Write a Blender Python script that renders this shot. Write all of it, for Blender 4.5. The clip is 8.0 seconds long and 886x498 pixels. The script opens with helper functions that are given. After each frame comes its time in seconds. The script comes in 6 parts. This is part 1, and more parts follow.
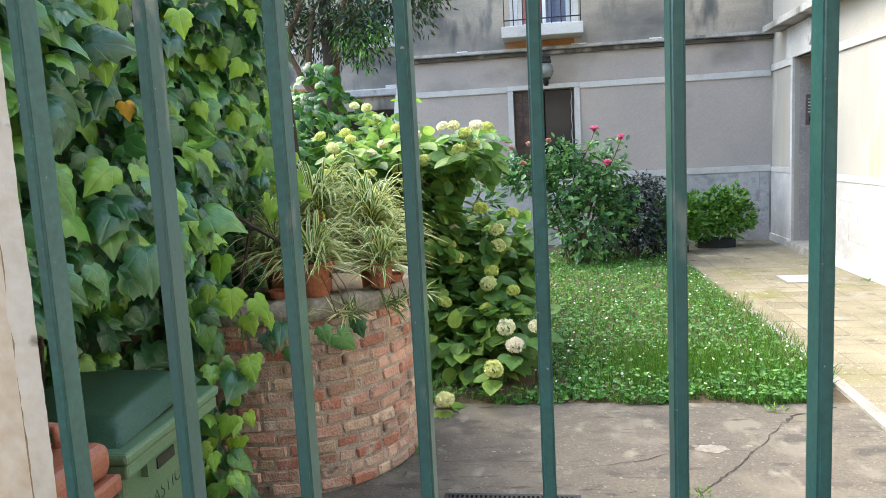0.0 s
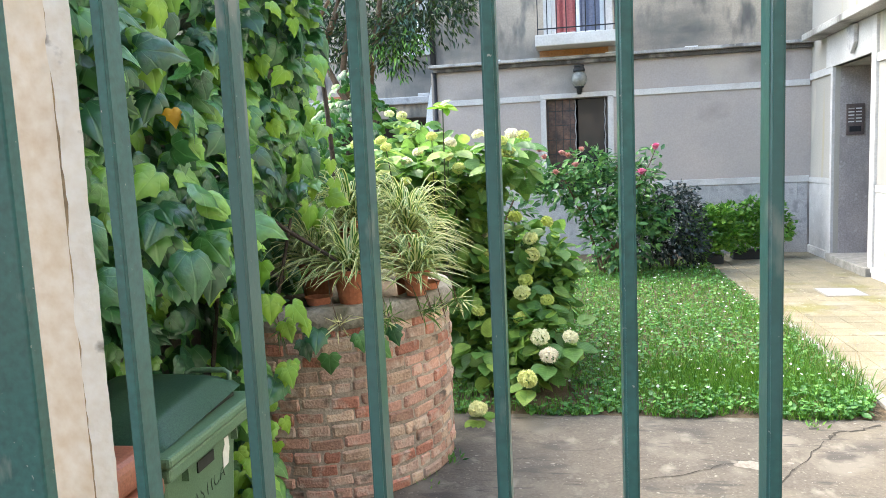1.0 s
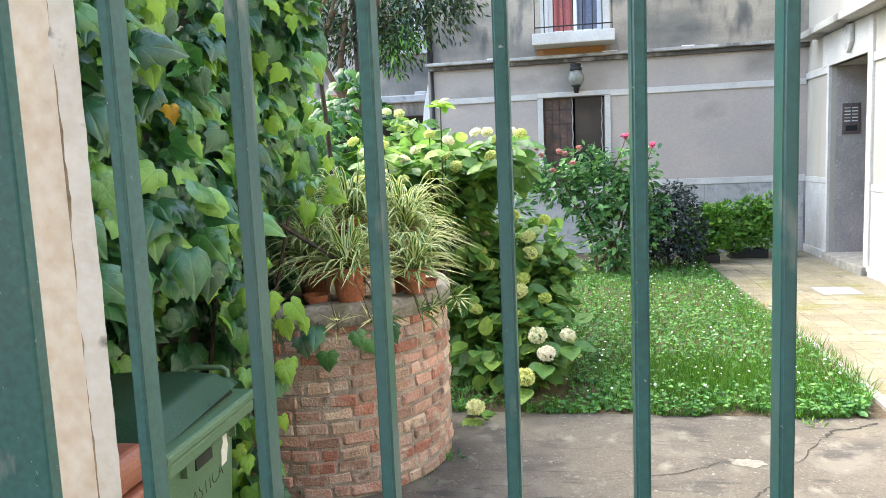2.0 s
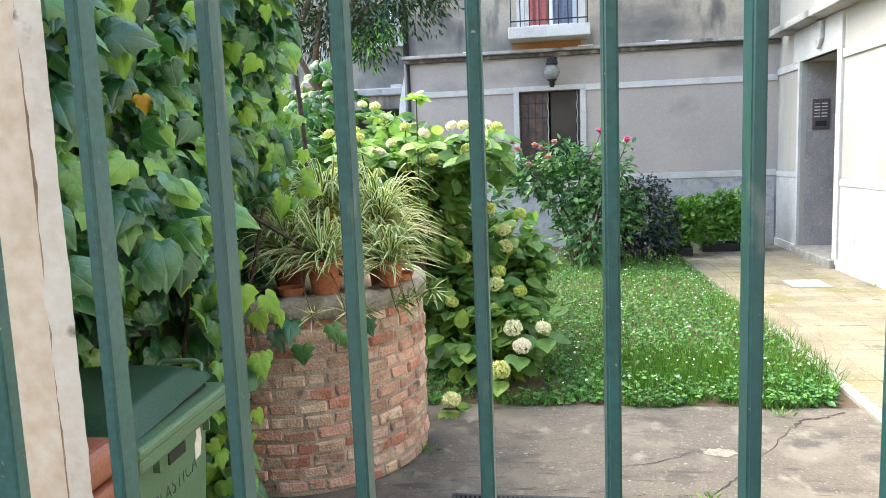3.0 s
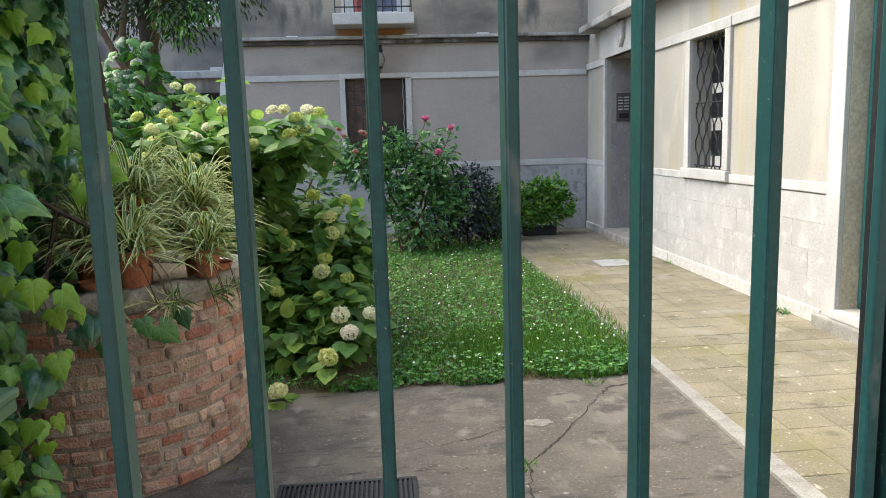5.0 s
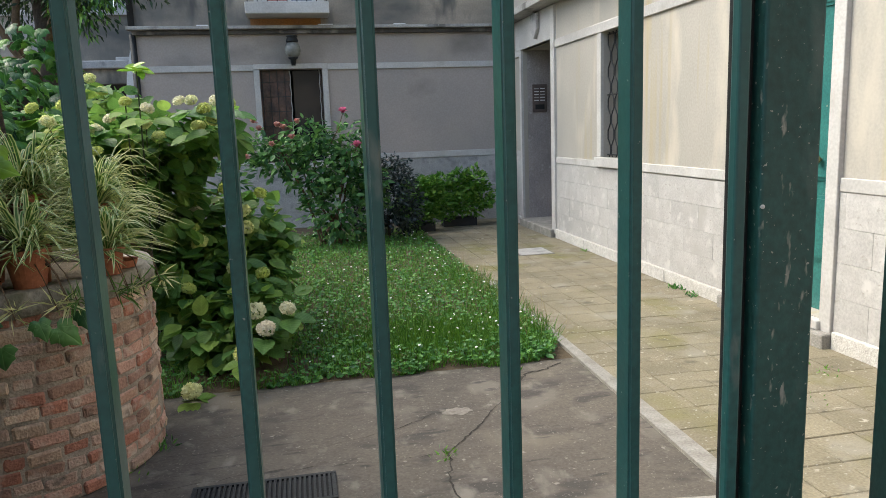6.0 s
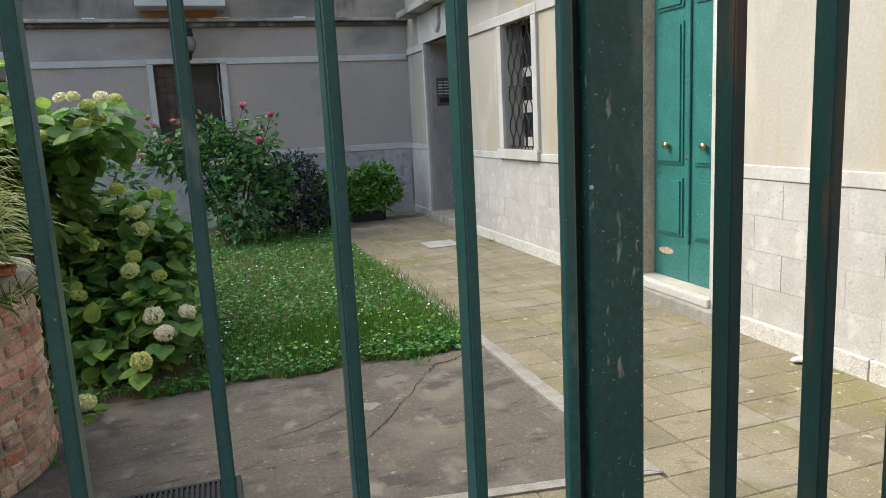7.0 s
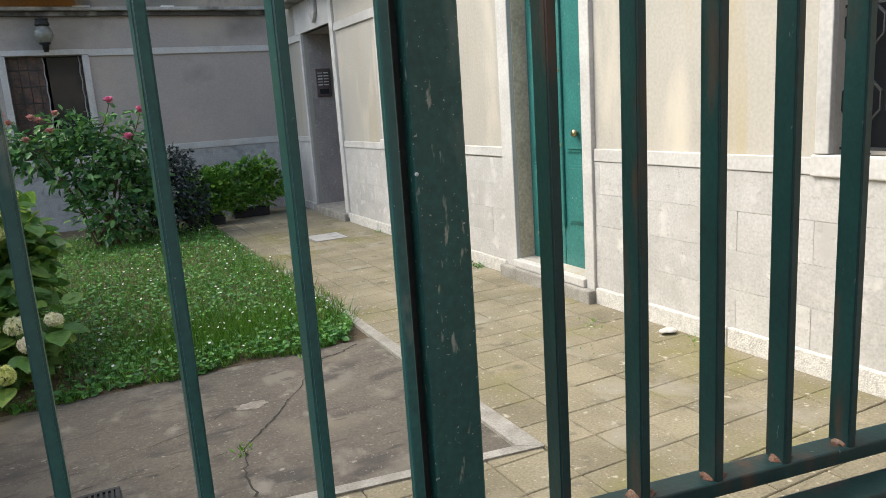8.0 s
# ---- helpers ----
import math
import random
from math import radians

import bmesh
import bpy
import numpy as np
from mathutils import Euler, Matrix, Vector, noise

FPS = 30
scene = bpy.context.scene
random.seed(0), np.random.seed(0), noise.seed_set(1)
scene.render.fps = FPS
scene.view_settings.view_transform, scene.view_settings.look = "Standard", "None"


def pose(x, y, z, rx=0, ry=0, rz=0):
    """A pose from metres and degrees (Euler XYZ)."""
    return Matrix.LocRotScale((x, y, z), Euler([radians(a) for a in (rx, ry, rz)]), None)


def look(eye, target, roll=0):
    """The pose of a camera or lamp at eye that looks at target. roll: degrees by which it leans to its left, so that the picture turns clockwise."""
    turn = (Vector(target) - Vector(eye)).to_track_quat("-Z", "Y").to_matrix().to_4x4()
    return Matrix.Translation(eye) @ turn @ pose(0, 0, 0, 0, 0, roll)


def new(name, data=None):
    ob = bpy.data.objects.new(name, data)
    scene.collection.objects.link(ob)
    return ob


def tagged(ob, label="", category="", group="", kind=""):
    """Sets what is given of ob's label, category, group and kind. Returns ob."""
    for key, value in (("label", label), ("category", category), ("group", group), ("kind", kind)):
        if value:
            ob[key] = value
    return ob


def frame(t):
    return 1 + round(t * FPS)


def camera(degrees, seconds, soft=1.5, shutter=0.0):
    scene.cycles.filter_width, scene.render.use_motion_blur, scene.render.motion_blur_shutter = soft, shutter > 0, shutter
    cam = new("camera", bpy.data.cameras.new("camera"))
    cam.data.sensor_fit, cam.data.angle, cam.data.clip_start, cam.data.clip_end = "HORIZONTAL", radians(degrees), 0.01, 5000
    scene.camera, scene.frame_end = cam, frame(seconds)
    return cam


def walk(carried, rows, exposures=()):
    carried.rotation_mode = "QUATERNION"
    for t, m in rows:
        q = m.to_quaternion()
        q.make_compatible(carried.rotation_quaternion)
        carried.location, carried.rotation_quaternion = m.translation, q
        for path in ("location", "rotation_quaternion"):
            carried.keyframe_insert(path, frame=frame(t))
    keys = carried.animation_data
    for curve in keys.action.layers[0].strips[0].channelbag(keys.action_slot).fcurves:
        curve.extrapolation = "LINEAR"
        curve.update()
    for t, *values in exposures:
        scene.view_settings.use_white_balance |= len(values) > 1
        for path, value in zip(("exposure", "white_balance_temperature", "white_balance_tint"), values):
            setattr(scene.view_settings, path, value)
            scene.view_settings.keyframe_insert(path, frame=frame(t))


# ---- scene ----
cam = camera(63.12, 8.0, soft=0.7)
ROWS = [
    (0.0, 0.0000, 0.0000, 1.5000, 8.091, -7.337, 2.993),
    (0.5, -0.0200, 0.0015, 1.5018, 9.282, -6.892, 2.820),
    (1.0, -0.0385, 0.0055, 1.5030, 10.411, -6.603, 2.593),
    (2.5, -0.0493, 0.0075, 1.4962, 9.520, -6.936, 2.323),
    (3.0, -0.0467, 0.0075, 1.4935, 8.242, -7.277, 2.260),
    (3.5, -0.0395, 0.0048, 1.4903, 6.374, -7.649, 2.120),
    (4.0, -0.0275, 0.0045, 1.4856, 3.639, -8.066, 2.030),
    (4.5, -0.0160, 0.0080, 1.4800, -0.901, -8.304, 1.850),
    (6.0, 0.0390, 0.0178, 1.4672, -11.173, -9.460, 2.030),
    (6.5, 0.0710, 0.0157, 1.4628, -14.034, -9.760, 2.484),
    (7.0, 0.0940, 0.0060, 1.4590, -18.282, -10.210, 2.907),
    (7.5, 0.1075, -0.0105, 1.4550, -23.244, -10.990, 3.310),
    (8.0, 0.1270, -0.0361, 1.4570, -27.243, -11.450, 3.749),
]
EXPOSURES = [(t, e, 6480, 5) for t, e in ((0.0, 2.74), (0.5, 2.93), (1.0, 3.03), (2.5, 3.06), (3.0, 2.98), (3.5, 2.85), (4.0, 2.57), (4.5, 2.27), (6.0, 1.63), (7.0, 1.55), (8.0, 1.57))]
walk(cam, [(t, pose(x, y, z, 90 + pitch, roll, yaw)) for t, x, y, z, yaw, pitch, roll in ROWS], EXPOSURES)

# ---- light: bright hazy sky, soft sun over the left end of the back house ----
SUN_EL, SUN_AZ = 49, 304  # degrees; azimuth from +y, clockwise
world = bpy.data.worlds.new("sky")
scene.world = world
world.use_nodes = True
wn, wl = world.node_tree.nodes, world.node_tree.links
sky = wn.new("ShaderNodeTexSky")
sky.sky_type, sky.sun_disc = "NISHITA", False
sky.sun_elevation, sky.sun_rotation = radians(SUN_EL), radians(SUN_AZ)
sky.dust_density, sky.air_density = 3.0, 1.0
wn["Background"].inputs["Strength"].default_value = 0.15
wl.new(sky.outputs[0], wn["Background"].inputs["Color"])
sun_data = bpy.data.lights.new("sun", "SUN")
sun_data.energy, sun_data.angle, sun_data.color = 1.15, radians(55), (1.0, 0.95, 0.85)
sun = new("sun", sun_data)
sd = Vector((math.sin(radians(SUN_AZ)) * math.cos(radians(SUN_EL)), math.cos(radians(SUN_AZ)) * math.cos(radians(SUN_EL)), math.sin(radians(SUN_EL))))
sun.matrix_world = look(sd * 30, (0, 0, 0))


# ---- materials ----
def mat(name, col, col2=None, rough=0.8, metal=0.0, scale=6.0, fine=60.0, bump=0.15, vary=0.0, stains=None, spec=0.5,
        trans=0.0, island=False, world_space=False, coat=0.0, sheen_mix=0.5, bump_dist=0.01):
    """Principled surface with colour varying at two scales, random tint per piece, optional stain patches."""
    m = bpy.data.materials.new(name)
    m.use_nodes = True
    nt = m.node_tree
    n, l = nt.nodes, nt.links
    b = n["Principled BSDF"]
    b.inputs["Roughness"].default_value = rough
    b.inputs["Metallic"].default_value = metal
    b.inputs["Specular IOR Level"].default_value = spec
    b.inputs["Coat Weight"].default_value = coat
    tc = n.new("ShaderNodeTexCoord")
    geo = n.new("ShaderNodeNewGeometry")
    info = n.new("ShaderNodeObjectInfo")
    vec = geo.outputs["Position"] if world_space else tc.outputs["Object"]
    add = n.new("ShaderNodeVectorMath")
    add.operation = "ADD"
    comb = n.new("ShaderNodeCombineXYZ")
    mul = n.new("ShaderNodeMath")
    mul.operation = "MULTIPLY"
    mul.inputs[1].default_value = 0.0 if world_space else 37.0
    l.new(info.outputs["Random"], mul.inputs[0])
    l.new(mul.outputs[0], comb.inputs[0])
    l.new(vec, add.inputs[0])
    l.new(comb.outputs[0], add.inputs[1])
    vec = add.outputs[0]
    big = n.new("ShaderNodeTexNoise")
    big.inputs["Scale"].default_value, big.inputs["Detail"].default_value = scale, 6.0
    small = n.new("ShaderNodeTexNoise")
    small.inputs["Scale"].default_value, small.inputs["Detail"].default_value = fine, 4.0
    l.new(vec, big.inputs["Vector"])
    l.new(vec, small.inputs["Vector"])
    col2 = col2 or tuple(c * 0.72 for c in col)
    ramp = n.new("ShaderNodeValToRGB")
    ramp.color_ramp.elements[0].position, ramp.color_ramp.elements[1].position = 0.32, 0.68
    ramp.color_ramp.elements[0].color, ramp.color_ramp.elements[1].color = (*col2, 1), (*col, 1)
    l.new(big.outputs["Fac"], ramp.inputs[0])
    out = ramp.outputs[0]
    if vary:
        hsv = n.new("ShaderNodeHueSaturation")
        rng = n.new("ShaderNodeMapRange")
        rng.inputs["To Min"].default_value, rng.inputs["To Max"].default_value = 1 - vary, 1 + vary
        l.new(geo.outputs["Random Per Island"] if island else info.outputs["Random"], rng.inputs["Value"])
        l.new(rng.outputs[0], hsv.inputs["Value"])
        l.new(out, hsv.inputs["Color"])
        out = hsv.outputs[0]
    mixf = n.new("ShaderNodeMix")
    mixf.data_type, mixf.blend_type = "RGBA", "OVERLAY"
    mixf.inputs["Factor"].default_value = sheen_mix
    l.new(out, mixf.inputs["A"])
    l.new(small.outputs["Fac"], mixf.inputs["B"])
    out = mixf.outputs["Result"]
    for colour, sc, lo, hi, stretch in stains or ():
        sn = n.new("ShaderNodeTexNoise")
        sn.inputs["Scale"].default_value, sn.inputs["Detail"].default_value = sc, 7.0
        mp = n.new("ShaderNodeMapping")
        mp.inputs["Scale"].default_value = stretch
        mp.inputs["Location"].default_value = (sc * 3.1, lo * 17, hi * 9)
        l.new(vec, mp.inputs["Vector"])
        l.new(mp.outputs[0], sn.inputs["Vector"])
        mr = n.new("ShaderNodeMapRange")
        mr.inputs["From Min"].default_value, mr.inputs["From Max"].default_value = lo, hi
        l.new(sn.outputs["Fac"], mr.inputs["Value"])
        mx = n.new("ShaderNodeMix")
        mx.data_type = "RGBA"
        l.new(mr.outputs[0], mx.inputs["Factor"])
        l.new(out, mx.inputs["A"])
        mx.inputs["B"].default_value = (*colour, 1)
        out = mx.outputs["Result"]
    l.new(out, b.inputs["Base Color"])
    if bump:
        bp = n.new("ShaderNodeBump")
        bp.inputs["Strength"].default_value, bp.inputs["Distance"].default_value = bump, bump_dist
        l.new(small.outputs["Fac"], bp.inputs["Height"])
        l.new(bp.outputs[0], b.inputs["Normal"])
    if trans:
        tr = n.new("ShaderNodeBsdfTranslucent")
        ms = n.new("ShaderNodeMixShader")
        ms.inputs[0].default_value = trans
        l.new(out, tr.inputs["Color"])
        l.new(b.outputs[0], ms.inputs[1])
        l.new(tr.outputs[0], ms.inputs[2])
        l.new(ms.outputs[0], n["Material Output"].inputs["Surface"])
    return m


def leaf_mat(name, cols, rough=0.4, trans=0.25, spec=0.5, vein=25.0, obj=False, ribs='', coat=0.0):
    """Leaf surface: colour picked per leaf from a ramp, with faint mottling."""
    m = bpy.data.materials.new(name)
    m.use_nodes = True
    n, l = m.node_tree.nodes, m.node_tree.links
    b = n["Principled BSDF"]
    b.inputs["Roughness"].default_value, b.inputs["Specular IOR Level"].default_value = rough, spec
    b.inputs["Coat Weight"].default_value, b.inputs["Coat Roughness"].default_value = coat, 0.3
    geo, info, tc = n.new("ShaderNodeNewGeometry"), n.new("ShaderNodeObjectInfo"), n.new("ShaderNodeTexCoord")
    ramp = n.new("ShaderNodeValToRGB")
    els = ramp.color_ramp.elements
    for i, (p, c) in enumerate(cols):
        e = els[i] if i < 2 else els.new(p)
        e.position, e.color = p, (*c, 1)
    l.new(info.outputs["Random"] if obj else geo.outputs["Random Per Island"], ramp.inputs[0])
    no = n.new("ShaderNodeTexNoise")
    no.inputs["Scale"].default_value, no.inputs["Detail"].default_value = vein, 4.0
    l.new(tc.outputs["Object"], no.inputs["Vector"])
    mx = n.new("ShaderNodeMix")
    mx.data_type, mx.blend_type = "RGBA", "OVERLAY"
    mx.inputs["Factor"].default_value = 0.5
    l.new(ramp.outputs[0], mx.inputs["A"])
    l.new(no.outputs["Fac"], mx.inputs["B"])
    tint = mx.outputs["Result"]
    height = no.outputs["Fac"]
    if ribs:
        def op(kind, a, c=None, v=0.0):
            nd = n.new("ShaderNodeMath")
            nd.operation = kind
            l.new(a, nd.inputs[0])
            if c is not None:
                l.new(c, nd.inputs[1])
            else:
                nd.inputs[1].default_value = v
            return nd.outputs[0]
        at, sep = n.new("ShaderNodeAttribute"), n.new("ShaderNodeSeparateXYZ")
        at.attribute_name = "leafco"
        l.new(at.outputs["Vector"], sep.inputs[0])
        ax = op("ABSOLUTE", sep.outputs[0])
        if ribs == "palm":
            wave = op("ABSOLUTE", op("SINE", op("MULTIPLY", op("ARCTAN2", ax, op("ADD", sep.outputs[1], v=0.04)), v=4.6)))
        else:
            wave = op("MINIMUM", op("ABSOLUTE", op("SINE", op("MULTIPLY", op("SUBTRACT", sep.outputs[1], op("MULTIPLY", ax, v=0.9)), v=20.0))), op("MULTIPLY", ax, v=30.0))
        mr = n.new("ShaderNodeMapRange")
        mr.inputs["From Min"].default_value, mr.inputs["From Max"].default_value = 0.05, 0.22
        mr.inputs["To Min"].default_value, mr.inputs["To Max"].default_value = 1.0, 0.0
        l.new(wave, mr.inputs["Value"])
        pale = n.new("ShaderNodeMix")
        pale.data_type, pale.blend_type = "RGBA", "ADD"
        pale.inputs["B"].default_value = (0.055, 0.085, 0.04, 1)
        l.new(mr.outputs[0], pale.inputs["Factor"])
        l.new(tint, pale.inputs["A"])
        tint = pale.outputs["Result"]
        height = op("ADD", op("MULTIPLY", mr.outputs[0], v=-0.6), height)
    l.new(tint, b.inputs["Base Color"])
    bp = n.new("ShaderNodeBump")
    bp.inputs["Strength"].default_value, bp.inputs["Distance"].default_value = 0.3, 0.01
    l.new(height, bp.inputs["Height"])
    l.new(bp.outputs[0], b.inputs["Normal"])
    tr, ms = n.new("ShaderNodeBsdfTranslucent"), n.new("ShaderNodeMixShader")
    ms.inputs[0].default_value = trans
    l.new(tint, tr.inputs["Color"])
    l.new(b.outputs[0], ms.inputs[1])
    l.new(tr.outputs[0], ms.inputs[2])
    l.new(ms.outputs[0], n["Material Output"].inputs["Surface"])
    return m


U = (1, 1, 1)
M_PLASTER_BACK = mat("grey_lilac_plaster", (0.425, 0.365, 0.325), (0.355, 0.318, 0.292), 0.92, scale=0.9, fine=45, bump=0.06, world_space=True, sheen_mix=0.18,
                     stains=(((0.19, 0.175, 0.155), 0.7, 0.56, 0.78, (1, 1, 1.6)), ((0.42, 0.37, 0.31), 1.3, 0.58, 0.8, (1, 1, 0.5))))
M_PLASTER_UP = mat("weathered_upper_plaster", (0.45, 0.375, 0.29), (0.34, 0.292, 0.235), 0.94, scale=0.7, fine=40, bump=0.12, world_space=True, sheen_mix=0.3,
                   stains=(((0.13, 0.125, 0.112), 0.9, 0.42, 0.62, (0.5, 1, 1.3)), ((0.17, 0.16, 0.14), 5.0, 0.52, 0.68, (1, 1, 0.35)), ((0.10, 0.095, 0.088), 2.6, 0.58, 0.72, (1, 1, 0.4))))
M_PLASTER_RIGHT = mat("cream_plaster", (0.445, 0.41, 0.355), (0.38, 0.353, 0.305), 0.92, scale=1.1, fine=50, bump=0.05, world_space=True, sheen_mix=0.18,
                      stains=(((0.60, 0.54, 0.44), 2.4, 0.56, 0.75, (1, 1, 0.3)), ((0.42, 0.33, 0.16), 1.3, 0.57, 0.78, (1, 3, 0.2)), ((0.36, 0.34, 0.30), 0.8, 0.55, 0.75, (1, 1, 0.6))))
M_STONE = mat("white_stone_trim", (0.56, 0.54, 0.51), (0.45, 0.43, 0.405), 0.75, scale=3, fine=45, bump=0.05, vary=0.06, sheen_mix=0.25,
              stains=(((0.4, 0.37, 0.33), 4, 0.62, 0.8, U),))
M_STONE_GRIME = mat("grimy_stone_cornice", (0.45, 0.43, 0.40), (0.30, 0.285, 0.26), 0.85, scale=2.2, fine=60, bump=0.25, world_space=True,
                    stains=(((0.16, 0.15, 0.135), 3.0, 0.50, 0.66, (1, 1, 0.4)), ((0.55, 0.53, 0.49), 7, 0.62, 0.74, (1, 1, 0.5))))
# Dark tone paints the shadow line below the back cornice.
M_CORNICE_SHADE = mat("cornice_shadow_stone", (0.12, 0.11, 0.10), (0.06, 0.055, 0.05), 0.95, scale=3, fine=60, bump=0.3, world_space=True,
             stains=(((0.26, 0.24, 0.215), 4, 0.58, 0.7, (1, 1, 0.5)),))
M_TILE = mat("pale_stone_cladding", (0.515, 0.495, 0.47), (0.43, 0.412, 0.388), 0.7, scale=5, fine=70, bump=0.15, vary=0.05, sheen_mix=0.3,
             stains=(((0.43, 0.41, 0.38), 4, 0.54, 0.72, (1, 1, 1)), ((0.60, 0.575, 0.54), 8, 0.57, 0.70, U), ((0.39, 0.365, 0.33), 26, 0.62, 0.69, (1, 1, 1.6))))
M_TILE_BACK = mat("grey_stone_cladding", (0.46, 0.44, 0.42), (0.35, 0.34, 0.33), 0.75, scale=6, fine=70, bump=0.3, vary=0.08,
                  stains=(((0.25, 0.245, 0.24), 8, 0.55, 0.72, U),))
M_PLINTH = mat("hammered_stone_plinth", (0.64, 0.61, 0.565), (0.50, 0.475, 0.435), 0.85, scale=26, fine=90, bump=0.45, vary=0.06, bump_dist=0.02)
M_PORTAL = mat("pinkish_marble_reveal", (0.40, 0.355, 0.335), (0.30, 0.27, 0.26), 0.6, scale=3.5, fine=50, bump=0.12,
               stains=(((0.25, 0.225, 0.215), 5, 0.54, 0.72, (1, 1, 0.5)), ((0.48, 0.44, 0.42), 11, 0.6, 0.72, U)))
M_REVEAL = mat("beige_reveal_plaster", (0.58, 0.49, 0.37), (0.46, 0.385, 0.29), 0.9, scale=4, fine=40, bump=0.05)
M_JOINT = mat("dark_joint_mortar", (0.24, 0.22, 0.19), (0.15, 0.14, 0.12), 0.95, scale=9, fine=80, bump=0.3)
M_SLAB = mat("buff_paving_slab", (0.255, 0.22, 0.148), (0.175, 0.15, 0.098), 0.9, scale=2.4, fine=85, bump=0.5, vary=0.09, world_space=True,
             stains=(((0.17, 0.155, 0.05), 1.5, 0.53, 0.72, U), ((0.27, 0.245, 0.19), 3.2, 0.56, 0.72, U), ((0.42, 0.38, 0.3), 16, 0.66, 0.72, U), ((0.10, 0.085, 0.06), 6, 0.6, 0.76, U), ((0.36, 0.33, 0.27), 55, 0.65, 0.70, U)))
M_GAP = mat("mossy_paving_joint", (0.21, 0.185, 0.115), (0.13, 0.125, 0.055), 1.0, scale=8, fine=60, bump=0.4, world_space=True)
M_CONCRETE = mat("stained_concrete", (0.12, 0.102, 0.08), (0.082, 0.07, 0.058), 0.85, scale=0.9, fine=75, bump=0.35, world_space=True,
                 stains=(((0.165, 0.14, 0.108), 1.9, 0.55, 0.75, U), ((0.066, 0.058, 0.05), 1.5, 0.54, 0.70, (0.5, 1.2, 1)), ((0.155, 0.135, 0.112), 4.5, 0.54, 0.66, (1, 0.7, 1)), ((0.06, 0.053, 0.046), 6, 0.57, 0.68, (0.6, 1, 1)), ((0.20, 0.178, 0.15), 9, 0.60, 0.74, (1, 0.6, 1)), ((0.05, 0.045, 0.04), 14, 0.60, 0.70, (0.35, 1.3, 1)), ((0.24, 0.22, 0.19), 24, 0.67, 0.74, U), ((0.19, 0.17, 0.145), 70, 0.63, 0.70, U)))
M_KERB = mat("pale_concrete_kerb", (0.34, 0.32, 0.285), (0.22, 0.205, 0.18), 0.9, scale=9, fine=90, bump=0.4,
             stains=(((0.26, 0.24, 0.2), 7, 0.6, 0.75, U),))
M_SOIL = mat("brown_garden_soil", (0.12, 0.085, 0.05), (0.06, 0.045, 0.025), 1.0, scale=8, fine=70, bump=0.8, world_space=True)
M_GROUND = mat("street_asphalt", (0.075, 0.073, 0.07), (0.05, 0.05, 0.05), 0.95, scale=2, fine=120, bump=0.3, world_space=True)
M_PAINT = mat("dark_green_railing_paint", (0.024, 0.098, 0.095), (0.018, 0.08, 0.078), 0.3, scale=14, fine=160, bump=0.03, spec=0.5,
              stains=(((0.030, 0.088, 0.088), 9, 0.5, 0.68, (1, 1, 0.3)), ((0.13, 0.165, 0.155), 26, 0.655, 0.72, (1, 1, 0.35)), ((0.085, 0.035, 0.018), 17, 0.70, 0.75, (1, 1, 0.5)), ((0.25, 0.27, 0.25), 190, 0.70, 0.74, U)))
M_POST = mat("worn_green_post_paint", (0.015, 0.072, 0.066), (0.012, 0.058, 0.055), 0.42, scale=11, fine=150, bump=0.06, world_space=True,
             stains=(((0.10, 0.14, 0.13), 20, 0.60, 0.78, (1, 1, 0.4)), ((0.26, 0.27, 0.24), 110, 0.64, 0.72, (1, 1, 0.3)), ((0.30, 0.31, 0.28), 260, 0.66, 0.70, U), ((0.12, 0.055, 0.03), 40, 0.74, 0.8, (1, 1, 0.3))))
# Gate green darkened to put the railing's shade into its colour, with brown stains.
M_SIDE = mat("shade_dark_railing_paint", (0.008, 0.036, 0.035), (0.006, 0.026, 0.026), 0.35, scale=14, fine=160, bump=0.05, world_space=True,
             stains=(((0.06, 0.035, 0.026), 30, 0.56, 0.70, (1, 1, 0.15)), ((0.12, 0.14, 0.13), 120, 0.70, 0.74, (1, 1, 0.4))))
M_RUST = mat("rusty_weld", (0.13, 0.05, 0.025), (0.22, 0.15, 0.11), 0.9, scale=60, fine=200, bump=0.6)
M_TEAL = mat("teal_door_paint", (0.042, 0.185, 0.165), (0.032, 0.15, 0.138), 0.32, scale=6, fine=60, bump=0.05,
             stains=(((0.30, 0.30, 0.24), 30, 0.72, 0.75, U),))
M_RAWWOOD = mat("bare_worn_wood", (0.42, 0.25, 0.12), (0.6, 0.5, 0.38), 0.9, scale=40, fine=150, bump=0.3)
M_BRASS = mat("tarnished_brass", (0.50, 0.38, 0.22), None, 0.35, metal=1.0, scale=30, fine=100, bump=0.05)
M_IRON = mat("dark_wrought_iron", (0.022, 0.024, 0.026), None, 0.6, scale=30, fine=120, bump=0.2, spec=0.4)
M_LEADED = mat("reddish_leaded_glass", (0.13, 0.075, 0.06), (0.06, 0.045, 0.045), 0.25, scale=7, fine=30, bump=0.05)
M_GROOVE = mat("ochre_groove_mortar", (0.42, 0.29, 0.15), (0.20, 0.14, 0.08), 1.0, scale=22, fine=90, bump=0.3)
# Near-black colour paints the missing light behind openings and in the drain.
M_DARK = mat("unlit_depth_black", (0.02, 0.019, 0.018), None, 0.9, bump=0)
M_PLANTER_RIM = mat("rough_cement_rim", (0.40, 0.36, 0.30), (0.25, 0.225, 0.185), 0.95, scale=14, fine=60, bump=0.9,
                    stains=(((0.17, 0.16, 0.11), 8, 0.56, 0.7, U),))
